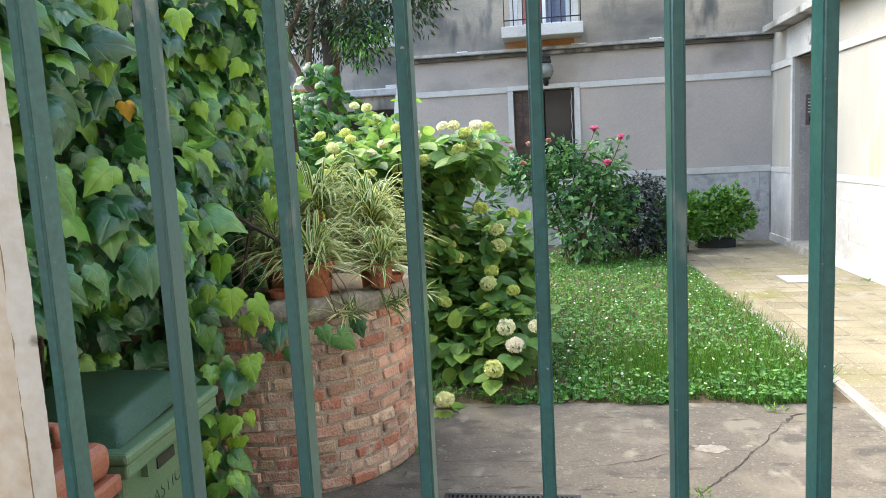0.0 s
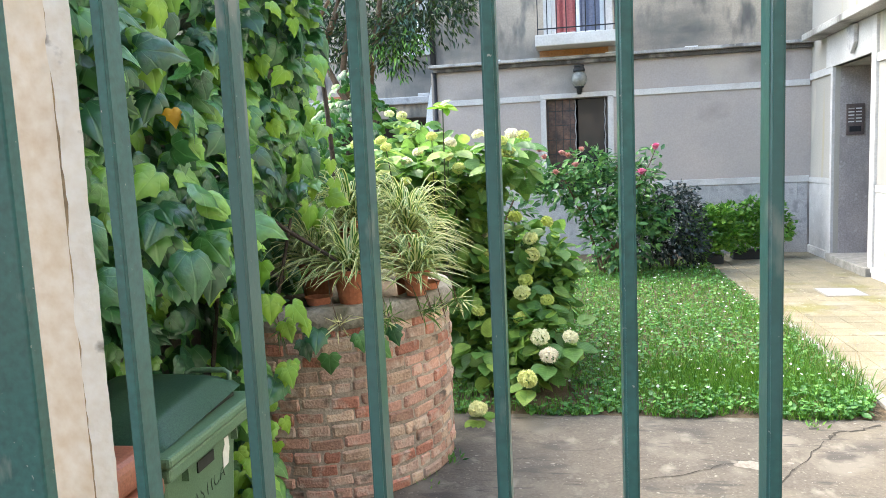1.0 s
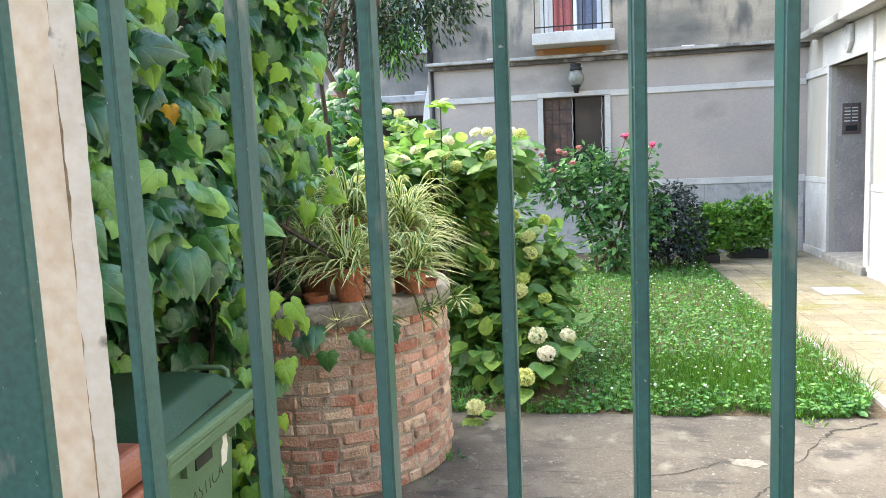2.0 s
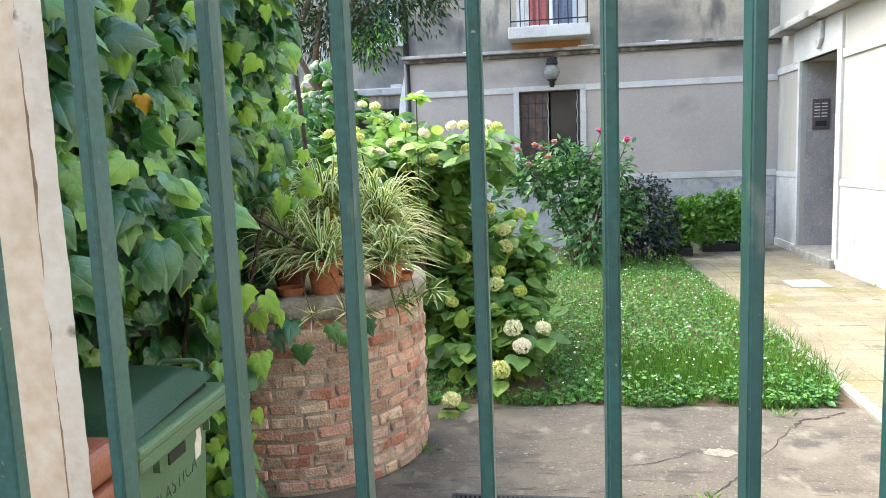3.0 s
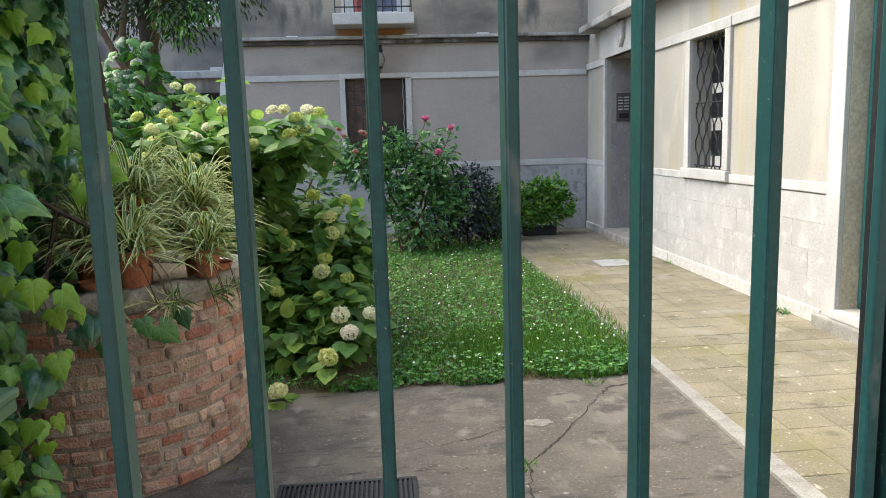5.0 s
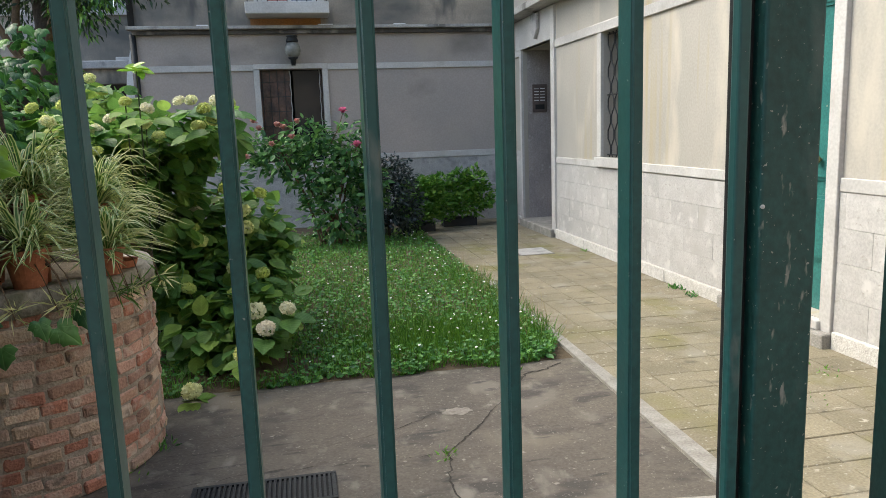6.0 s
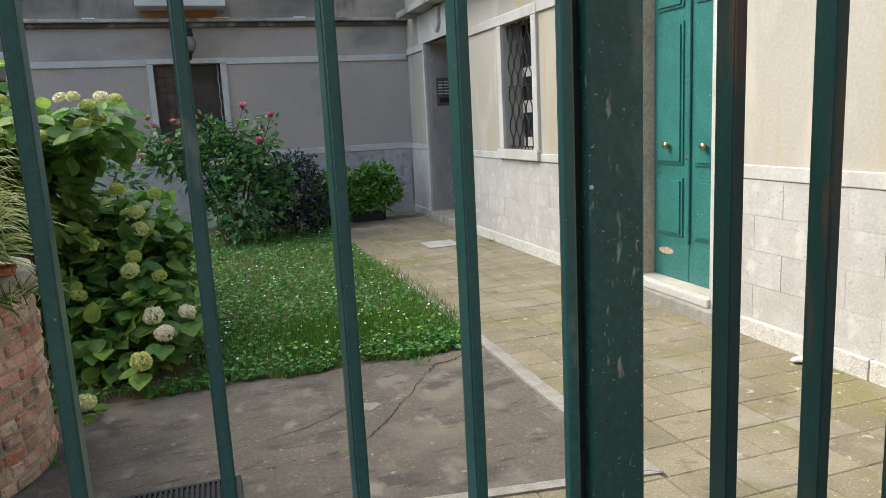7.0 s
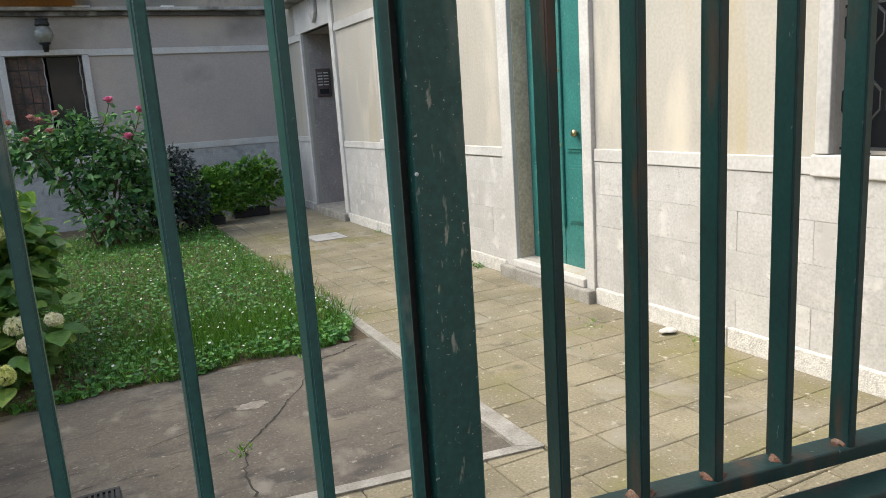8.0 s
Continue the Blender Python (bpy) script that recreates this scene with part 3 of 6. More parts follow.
for i in range(6):
    boxpart("lead_bar", (-g, 0.132, 0.1 + i * 0.22, -0.02, 0.14, 0.11 + i * 0.22), M_IRON, win)
for i in range(4):
    boxpart("lead_bar", (-g + 0.02 + i * 0.11, 0.1325, 0.0, -g + 0.03 + i * 0.11, 0.14, 1.38), M_IRON, win)
for x in (-0.02, g - 0.04):
    bm = bmesh.new()
    tube(bm, [(x + 0.006 * (1 if j % 2 else -1), 0.10, j * 0.115) for j in range(13)], [0.009] * 13, 6)
    part("twisted_bar", bm, M_TILE_BACK, win, "twisted pale iron bar", smooth=True)

# balcony window and its slab
bal = thing("balcony", pose(0.0, YB - 0.005, 3.16), "small balcony with a white stone slab and thin iron railing", "balcony", kind="structure")
boxpart("slab", (-0.59, -0.46, 0.0, 0.585, 0.005, 0.165), M_STONE, bal, bev=0.012)
boxpart("primed_patch", (-0.55, -0.004, -0.14, 0.47, 0.008, -0.003), M_ORANGE, bal, "orange undercoat showing below the slab")
for i in range(9):
    x = -0.55 + i * 1.1 / 8
    boxpart("baluster", (x - 0.007, -0.43, 0.166, x + 0.007, -0.416, 1.12), M_IRON, bal)
for z in (0.24, 1.12):
    boxpart("rail", (-0.56, -0.432, z, 0.56, -0.414, z + 0.016), M_IRON, bal)
win = thing("window_4", pose((C0 + C1) / 2, YB + 0.01, 3.36), "white framed upper window with red and blue curtains", "window", kind="structure")
g = (C1 - C0) / 2
for a, b in ((-g - 0.12, -g), (g, g + 0.12)):
    boxpart("window_frame", (a, -0.03, -0.03, b, 0.1, 1.95), M_STONE, win, bev=0.005)
for a, b in ((-g, -g + 0.06), (-0.03, 0.03), (g - 0.06, g)):
    boxpart("casement", (a, 0.10, 0.0, b, 0.14, 1.94), M_WHITE, win, "white painted sash")
boxpart("casement_bottom", (-g, 0.095, 0.0, g, 0.135, 0.07), M_WHITE, win)
for x0, x1, m in ((-g, 0.02, M_REDCURTAIN), (0.02, g, M_BLUECURTAIN)):
    bm = bmesh.new()
    cols = 14
    prev = None
    for i in range(cols + 1):
        x = x0 + (x1 - x0) * i / cols
        y = 0.20 + 0.018 * math.sin(i * 1.9)
        cur = (bm.verts.new((x, y, 0.0)), bm.verts.new((x, y, 1.94)))
        if prev:
            bm.faces.new((prev[0], cur[0], cur[1], prev[1]))
        prev = cur
    bmesh.ops.solidify(bm, geom=list(bm.faces), thickness=0.006)
    part("curtain", bm, m, win, smooth=True)

# globe wall lantern
lamp = thing("wall_lantern", pose(0.03, YB, 2.66), "smoky glass globe wall lantern on a black bracket", "wall lamp")
bm = bmesh.new()
lathe(bm, [(0.115 * math.cos(a), 0.125 * math.sin(a)) for a in [-1.35 + 2.7 * i / 14 for i in range(15)]], 24, 0, -0.24, 0.02)
part("globe", bm, M_GLOBE, lamp, "smoky glass globe", smooth=True)
bm = bmesh.new()
lathe(bm, [(0.03, -0.2), (0.035, -0.12), (0.07, -0.10), (0.075, -0.085), (0.03, -0.08)], 18, 0, -0.24, 0)
part("holder", bm, M_IRON, lamp, smooth=True)
bm = bmesh.new()
lathe(bm, [(0.085, 0.13), (0.09, 0.15), (0.07, 0.2), (0.08, 0.205), (0.075, 0.225), (0.02, 0.23)], 18, 0, -0.24, 0)
part("cap", bm, M_IRON, lamp, smooth=True)
bm = bmesh.new()
tube(bm, [(0, 0.0, -0.10), (0, -0.1, -0.15), (0, -0.2, -0.18), (0, -0.24, -0.17)], [0.014] * 4, 8)
part("bracket", bm, M_IRON, lamp)
boxpart("wall_plate", (-0.04, -0.015, -0.18, 0.04, 0.0, -0.02), M_IRON, lamp, bev=0.004)

# downpipe at the end of the back wall
dp = thing("downpipe", pose(BX0 - 0.04, YB - 0.02, 0), "thin dark rainwater downpipe on the wall corner", "drainpipe")
bm = bmesh.new()
tube(bm, [(0, 0, 0.0), (0, 0, 2.95)], [0.045, 0.045], 10)
part("pipe", bm, M_IRON, dp, smooth=True)
bm = bmesh.new()
tube(bm, [(0, 0, 3.046), (0, 0, 6.0)], [0.045, 0.045], 10)
part("pipe", bm, M_IRON, dp, smooth=True)

# ---- house beyond, to the left of the back wall ----
FY = 14.2
bm = bmesh.new()
wall_cells(bm, "x", FY, FY + 0.4, [-14, -4.6, -3.95, -3.5, -2.55, BX0 + 0.3], [-0.06, 2.62, 3.75, 5.2, 9.0],
           [(-3.5, -2.55, 3.75, 5.2), (-14, -2.0, -0.06, 2.62)])
far = tagged(part("wall_far", bm, M_PLASTER_UP), "pale grey plastered house wall over a dark open porch", "wall", kind="structure")
# Black sheet stands in for the porch's unlit depth.
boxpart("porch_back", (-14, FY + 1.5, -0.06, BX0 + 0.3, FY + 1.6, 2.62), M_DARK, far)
boxpart("porch_roof", (-14, FY - 0.5, 2.70, BX0 + 0.2, FY + 0.003, 2.84), M_TILE_BACK, far, "weathered concrete porch slab", bev=0.02)
boxpart("porch_beam", (-14, FY - 0.4, 2.45, BX0 + 0.2, FY - 0.2, 2.698), M_PLASTER_UP, far)
boxpart("pilaster", (-4.55, FY - 0.04, 2.85, -4.2, FY + 0.001, 3.74), M_PORTAL, far, "faded pinkish plaster pilaster")
boxpart("porch_brick", (-4.9, FY - 0.45, 2.842, -4.2, FY - 0.30, 2.93), M_TERRA, far, bev=0.01)
boxpart("porch_block", (-3.0, FY - 0.42, 2.842, -2.78, FY - 0.28, 2.90), M_STONE, far, bev=0.01)
boxpart("string_course", (-14, FY - 0.06, 3.66, BX0 + 0.2, FY + 0.001, 3.745), M_STONE, far, bev=0.008)
boxpart("window_shutter", (-3.49, FY + 0.05, 3.76, -3.05, FY + 0.09, 5.2), M_BIN_LID, far, "dark green slatted shutter")
boxpart("window_curtain", (-3.04, FY + 0.10, 3.76, -2.56, FY + 0.13, 5.2), M_TILE, far)
# white curved sheet leaning by the porch
wp = thing("garden_sail", pose(-2.42, 12.2, 0), "tall white tapering board leaning beside the wall", "board")
bm = bmesh.new()
prism(bm, [(-0.30, 0.0), (0.12, 0.0), (0.12, 2.6), (0.08, 3.02), (0.0, 2.85), (-0.09, 2.45), (-0.2, 1.5)], -0.015, 0.015)
part("board", bm, M_WHITE, wp, at=pose(0, 0, 0, 90, 0, 0))

# ---- left garden wall ----
gw = tagged(boxpart("wall_left", (-2.0, 0.95, -0.06, -1.72, 3.95, 2.7), M_JOINT), "old dark garden wall hidden under ivy", "wall", kind="structure")
boxpart("coping", (-2.03, 0.93, 2.70, -1.69, 3.97, 2.76), M_PLANTER_RIM, gw)

# ---- unseen house wall across the alley, behind the camera, added to shade the gate ----
tagged(boxpart("wall_alley", (-9, -3.9, -0.06, 9, -3.5, 5.5), M_PLASTER_UP), "unseen weathered wall behind the camera, added to shade the gate", "wall", kind="structure")
for x, w in ((-1.3, 0.16), (0.42, 0.22), (1.55, 0.18)):
    boxpart("cornice_slab", (x, YB - 0.125, 3.0455, x + w, YB - 0.02, 3.062), M_WHITE, wall_b, "pale loose repair slab", bev=0.004)
# ---- gate pier ----
pier = bmesh.new()
prism(pier, [(-1.5, 0.60), (-0.522, 0.622), (-0.534, 0.66), (-0.9, 1.1), (-1.5, 1.1)], -0.06, 2.6)
pier = tagged(part("gate_pier", pier, mat("cream_pier_render", (0.76, 0.65, 0.51), (0.68, 0.56, 0.43), 0.92, scale=5, fine=60, bump=0.12, world_space=True,
      stains=(((0.66, 0.6, 0.5), 9, 0.56, 0.7, U), ((0.3, 0.27, 0.23), 14, 0.66, 0.74, (1, 1, 0.5))))), "cream rendered gate pier with chipped stone edge", "pier", kind="structure")
bm = bmesh.new()
prv = None
for i in range(301):
    z = -0.06 + i * 2.66 / 300
    j = 0.002 * noise.noise((z * 9, 1, 0)) + 0.0015 * noise.noise((z * 34, 5, 0)) + 0.001 * noise.noise((z * 90, 5, 0))
    w = 0.003 * noise.noise((z * 7, 9, 0)) + 0.003 * noise.noise((z * 28, 3, 0)) + 0.0015 * noise.noise((z * 80, 2, 0))
    ring = [bm.verts.new(p) for p in ((-0.5195 + w, 0.6185, z), (-0.4965 + j, 0.6220, z), (-0.536 + j * 0.5, 0.646, z), (-0.552, 0.664, z))]
    if prv:
        for q in range(4):
            bm.faces.new((prv[q], prv[(q + 1) % 4], ring[(q + 1) % 4], ring[q]))
    else:
        bm.faces.new(ring)
    prv = ring
bm.faces.new(prv)
boxpart("edge_groove", (-0.5218, 0.6198, -0.05, -0.5155, 0.6215, 2.59), M_GROOVE, pier, "dark ochre groove beside the edge stone")
part("stone_edge", bm, mat("chipped_pier_stone", (0.86, 0.80, 0.72), (0.74, 0.67, 0.58), 0.9, scale=14, fine=80, bump=0.15,
     stains=(((0.24, 0.2, 0.16), 18, 0.62, 0.7, U),)), pier, "chipped pale stone edging")

# ---- iron gate, post and side railing ----
FX, FY0, FA = -0.0953, 0.4926, 1.48       # gate line origin and turn
gate = thing("iron_gate", pose(FX, FY0, 0, 0, 0, FA), "dark green painted iron gate leaf of upright flat bars", "gate")


def flat_bar(a, d, z0, z1, paint):
    me = bpy.data.meshes.new("bar")
    bm = bmesh.new()
    box(bm, -a / 2, -d / 2, z0, a / 2, d / 2, z1)
    bmesh.ops.bevel(bm, geom=[e for e in bm.edges if abs(e.verts[0].co.z - e.verts[1].co.z) > 0.1], offset=0.0018, segments=3, affect="EDGES")
    bm.to_mesh(me)
    bm.free()
    me.materials.append(paint)
    return me


gate_bar = flat_bar(0.0098, 0.0225, 0.14, 2.16, M_PAINT)
boxpart("stile", (-0.415, -0.008, 0.10, -0.356, 0.006, 2.2), M_PAINT, gate, bev=0.002)
for u in (-0.2768, -0.1826, -0.0894, 0.0013, 0.0897, 0.1818, 0.2760, 0.3710):
    shared("bar", gate_bar, pose(u, 0.0086 + 0.0057 * u, 0), gate)
for z in (0.10, 2.16):
    boxpart("rail", (-0.48, -0.010, z, 0.443, 0.024, z + 0.04), M_PAINT, gate, bev=0.002)
boxpart("stile", (0.4455, -0.008, 0.10, 0.4555, 0.002, 2.2), M_PAINT, gate, "gate stile in glossy green paint", bev=0.002)
# Dark strip set back to paint the shaded gap beside the post.
boxpart("stop_strip", (0.4557, 0.004, 0.10, 0.4655, 0.020, 2.2), M_IRON, gate)
post = thing("gate_post", pose(FX, FY0, 0, 0, 0, FA), "square green steel gate post with rubbed worn paint", "post")
boxpart("post", (0.4658, -0.010, -0.06, 0.5150, 0.024, 2.3), M_POST, post, bev=0.0022)
bm = bmesh.new()
lathe(bm, [(0.0016, 0), (0.0017, 0.0012), (0.0005, 0.002)], 10)
part("bolt", bm, M_STONE, post, at=pose(0.4668, -0.0105, 1.402, 90, 0, 0))
side = thing("side_railing", pose(0.55, 0.51, 0, 0, 0, -9), "dark green iron railing with rusty welds over a low panel", "railing")
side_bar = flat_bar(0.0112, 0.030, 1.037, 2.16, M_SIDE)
for k in range(0, 12):
    shared("bar", side_bar, pose(-0.0345 + 0.0913 * k, 0, 0), side)
    bm = bmesh.new()
    bmesh.ops.create_icosphere(bm, subdivisions=2, radius=0.0105, matrix=Matrix.Diagonal((1.5, 1.0, 0.42, 1)))
    for v in bm.verts:
        v.co *= 1 + 0.35 * noise.noise(v.co * 140 + Vector((k, 0, 0)))
    part("weld", bm, M_RUST, side, "rusty weld bead", at=pose(-0.0345 + 0.0913 * k + 0.001, -0.002, 1.0395))
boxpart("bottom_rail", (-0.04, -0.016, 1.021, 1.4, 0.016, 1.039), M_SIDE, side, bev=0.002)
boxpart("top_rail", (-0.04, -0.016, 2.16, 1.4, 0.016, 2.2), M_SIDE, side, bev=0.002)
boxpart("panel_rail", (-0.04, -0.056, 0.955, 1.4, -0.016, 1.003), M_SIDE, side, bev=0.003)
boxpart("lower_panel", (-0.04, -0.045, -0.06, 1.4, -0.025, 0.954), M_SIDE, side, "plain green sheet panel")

# ---- kerbs, manhole, drain ----
kerb = bmesh.new()
prism(kerb, [(1.620, 2.395), (1.69, 4.80), (1.715, 6.6), (1.775, 6.6), (1.752, 4.56), (1.722, 2.325)], -0.06, 0.012)
kerb = tagged(part("kerb", kerb, M_KERB), "pale weathered concrete kerb strip beside the path", "kerb", kind="structure")
bm = bmesh.new()
prism(bm, [(-2.0, 2.855), (-2.0, 2.925), (1.6185, 2.3945), (1.7205, 2.3245)], -0.06, 0.0105)
part("kerb_return", bm, M_KERB, kerb)
mh = thing("manhole_cover", pose(2.645, 8.06, 0.0), "small square pale stone manhole cover in the paving", "manhole cover")
boxpart("frame", (-0.21, -0.23, -0.03, 0.21, 0.23, 0.006), M_JOINT, mh, bev=0.004)
boxpart("lid", (-0.19, -0.21, 0.0, 0.19, 0.21, 0.009), M_TILE_BACK, mh, bev=0.005)
drain = thing("drain_grate", pose(-0.20, 2.91, 0.0), "dark iron drain grate set in the concrete", "drain")
# Solid black slab stands in for the shaded depth below the slats.
boxpart("pit", (-0.29, -0.115, -0.05, 0.29, 0.115, -0.0045), M_DARK, drain)
for y0, y1 in ((-0.12, -0.10), (0.10, 0.12)):
    boxpart("frame", (-0.30, y0, -0.02, 0.30, y1, 0.005), M_IRON, drain, bev=0.002)
for x0, x1 in ((-0.30, -0.28), (0.28, 0.30)):
    boxpart("frame", (x0, -0.10, -0.02, x1, 0.10, 0.005), M_IRON, drain, bev=0.002)
for i in range(27):
    x = -0.27 + i * 0.54 / 26
    boxpart("slat", (x - 0.0055, -0.10, -0.02, x + 0.0055, 0.10, 0.004), M_IRON, drain)

# ---- green waste bin and brown bin ----
bin_g = thing("waste_bin", pose(-1.335, 1.86, 0, 0, 0, 2), "green plastic wheeled waste bin with dark lid and marker writing", "waste bin")
bm = bmesh.new()
lo = [(-0.17, -0.185), (0.17, -0.185), (0.17, 0.185), (-0.17, 0.185)]
hi = [(-0.205, -0.225), (0.205, -0.225), (0.205, 0.225), (-0.205, 0.225)]
a = [bm.verts.new((x, y, 0.04)) for x, y in lo]
b = [bm.verts.new((x, y, 0.75)) for x, y in hi]
bm.faces.new(a[::-1])
bm.faces.new(b)
for i in range(4):
    bm.faces.new((a[i], a[(i + 1) % 4], b[(i + 1) % 4], b[i]))
bevel(bm, 0.02, 3)
body = part("body", bm, M_BIN, bin_g, smooth=False)
boxpart("rim", (-0.262, -0.28, 0.768, 0.262, 0.28, 0.800), M_BIN, bin_g, "thick moulded rim", bev=0.010)
boxpart("rim_skirt", (-0.254, -0.272, 0.728, 0.254, 0.272, 0.767), M_BIN, bin_g, bev=0.008)
# Black slab paints the dark gap between rim and lid.
boxpart("lid_gap", (-0.205, -0.222, 0.801, 0.205, 0.222, 0.812), M_INK, bin_g)
bm = bmesh.new()
cols = 28
grid = {}
for i in range(cols + 1):
    for j in range(cols + 1):
        u, v = -1 + 2 * i / cols, -1 + 2 * j / cols
        e = min(1 - abs(u), 1 - abs(v))
        z = 0.815 + 0.028 * min(1, e * 9) ** 0.5 + 0.022 * min(1, max(0, e - 0.16) * 9) ** 0.5 + 0.022 * (1 - u * u) * (1 - v * v) + 0.015 * v
        grid[i, j] = bm.verts.new((u * 0.222, v * 0.240, z))
for i in range(cols):
    for j in range(cols):
        bm.faces.new((grid[i, j], grid[i + 1, j], grid[i + 1, j + 1], grid[i, j + 1]))
bmesh.ops.solidify(bm, geom=list(bm.faces), thickness=0.006)
part("lid", bm, M_BIN_LID, bin_g, "domed dark green lid", smooth=True)
bm = bmesh.new()
tube(bm, [(0.02, 0.262, 0.82), (0.02, 0.275, 0.858), (0.04, 0.28, 0.868), (0.15, 0.28, 0.868), (0.17, 0.275, 0.858), (0.17, 0.262, 0.82)], [0.009] * 6, 8)
part("handle", bm, M_BIN, bin_g, "moulded carrying handle", smooth=True)
for y in (-0.12, 0.19):
    boxpart("rib", (0.198, y - 0.004, 0.67, 0.222, y + 0.004, 0.736), M_BIN, body)
boxpart("name_plate", (0.196, -0.04, 0.655, 0.2055, 0.06, 0.688), M_INK, body, "embossed dark maker's plate")
bm = bmesh.new()
prism(bm, [(0.0, 0.0), (0.035, 0.004), (0.05, 0.05), (0.045, 0.11), (0.012, 0.12), (0.02, 0.07), (0.004, 0.05)], 0, 0.002)
part("torn_sticker", bm, M_WHITE, body, "torn white sticker", at=Matrix.Translation((0.2000, 0.120, 0.60)) @ pose(0, 0, 0, 90, 0, 90))
for s in (-1, 1):
    bm = bmesh.new()
    lathe(bm, [(0.02, -0.02), (0.09, -0.02), (0.1, -0.01), (0.1, 0.01), (0.09, 0.02), (0.02, 0.02)], 20)
    part("wheel", bm, M_INK, bin_g, smooth=False, at=pose(-0.21, s * 0.17, 0.10, 90, 0, 0))
txt = bpy.data.curves.new("marker_writing", "FONT")
txt.body, txt.size, txt.extrude, txt.shear, txt.offset, txt.space_character = "PLASTICA", 0.060, 0.0006, 0.2, -0.0014, 1.15
word = new("marker_writing", txt)
word.parent = body
word.matrix_basis = Matrix.Translation((0.1990, -0.13, 0.55)) @ pose(0, 0, 0, 90, 0, 90) @ pose(0, 0, 0, -3, 0, 5) @ Matrix.Diagonal((0.9, 1.1, 1, 1))
txt.materials.append(M_MARKER)
tagged(word, "handwritten black marker word")

bin_b = thing("organic_bin", pose(-1.235, 1.36, 0, 0, 0, 2) @ Matrix.Diagonal((1, 1, 1.115, 1)), "brown plastic food waste bin with a rounded lid", "waste bin")
bm = bmesh.new()
a = [bm.verts.new((x * 0.15, y * 0.11, 0.0)) for x, y in ((-1, -1), (1, -1), (1, 1), (-1, 1))]
b = [bm.verts.new((x * 0.185, y * 0.14, 0.70)) for x, y in ((-1, -1), (1, -1), (1, 1), (-1, 1))]
bm.faces.new(a[::-1])
bm.faces.new(b)
for i in range(4):
    bm.faces.new((a[i], a[(i + 1) % 4], b[(i + 1) % 4], b[i]))
bevel(bm, 0.018, 3)
part("body", bm, M_BROWN, bin_b)
boxpart("rim", (-0.205, -0.155, 0.665, 0.205, 0.155, 0.705), M_BROWN, bin_b, "stepped rim", bev=0.008)
bm = bmesh.new()
box(bm, -0.195, -0.148, 0.707, 0.195, 0.148, 0.785)
bevel(bm, 0.03, 4)
part("lid", bm, M_BROWN, bin_b, "rounded lid")
for z in (0.50, 0.56, 0.62):
    boxpart("rib", (-0.196 - 0.02 * (z - 0.5), -0.152, z, 0.196 + 0.02 * (z - 0.5), 0.152, z + 0.028), M_BROWN, bin_b, bev=0.01)
bm = bmesh.new()
tube(bm, [(0.09, 0.10, 0.78), (0.09, 0.10, 0.825), (0.0, 0.10, 0.83), (-0.09, 0.10, 0.825), (-0.09, 0.10, 0.78)], [0.013] * 5, 8)
part("handle", bm, M_BROWN, bin_b, smooth=True)

# ---- round brick planter ----
PX, PY, PR, COURSE = -1.36, 3.60, 0.652, 0.0625
planter = thing("brick_planter", pose(PX, PY, 0), "round planter of old uneven bricks with a rough cement rim", "planter")
bm = bmesh.new()
lathe(bm, [(PR - 0.008, -0.02), (PR - 0.008, 0.80), (PR - 0.12, 0.80), (PR - 0.12, 0.70)], 64)
part("mortar", bm, M_MORTAR, planter, "crumbling lime mortar core")
bm = bmesh.new()
N = 96
rings = []
for r, z in ((PR - 0.005, 0.795), (PR + 0.012, 0.802), (PR + 0.016, 0.86), (PR + 0.006, 0.895), (PR - 0.10, 0.90), (PR - 0.125, 0.88), (PR - 0.125, 0.80)):
    ring = []
    for i in range(N):
        a = 2 * math.pi * i / N
        q = 0.014 * noise.noise((a * 5, z * 20, 0)) + 0.011 * noise.noise((a * 17, z * 30, 3)) + 0.007 * noise.noise((a * 37, z * 40, 8))
        ring.append(bm.verts.new(((r + q) * math.cos(a), (r + q) * math.sin(a), z + q * 0.8)))
    rings.append(ring)
for a, b in zip(rings, rings[1:] + rings[:1]):
    for i in range(N):
        bm.faces.new((a[i], a[(i + 1) % N], b[(i + 1) % N], b[i]))
part("rim", bm, M_PLANTER_RIM, planter, "rough cement rim", smooth=True)
bm = bmesh.new()
lathe(bm, [(0.0, 0.845), (0.3, 0.85), (PR - 0.12, 0.84)], 32)
part("soil", bm, M_SOIL, planter)

# ---- garden bed under the lawn ----
bm = bmesh.new()
NX, NY = 36, 50
gv = {}


def lawn_z(x, y):
    edge = min(1.0, max(0.0, min((1.69 - x) / 0.25, (y - 4.2) / 0.25)))
    return -0.012 + 0.035 * edge + 0.03 * (noise.noise((x * 0.9, y * 0.9, 0)) * 0.5 + 0.3) * edge


for i in range(NX + 1):
    for j in range(NY + 1):
        x, y = -5.0 + (1.688 + 5.0) * i / NX, 4.22 + (14.0 - 4.22) * j / NY
        gv[i, j] = bm.verts.new((x, y, lawn_z(x, y)))
for i in range(NX):
    for j in range(NY):
        bm.faces.new((gv[i, j], gv[i + 1, j], gv[i + 1, j + 1], gv[i, j + 1]))
edge = bmesh.ops.extrude_face_region(bm, geom=list(bm.faces))
for v in edge["geom"]:
    if isinstance(v, bmesh.types.BMVert):
        v.co.z = -0.06
tagged(part("garden_soil", bm, M_SOIL), "brown garden soil under lawn and shrubs", "soil", kind="structure")

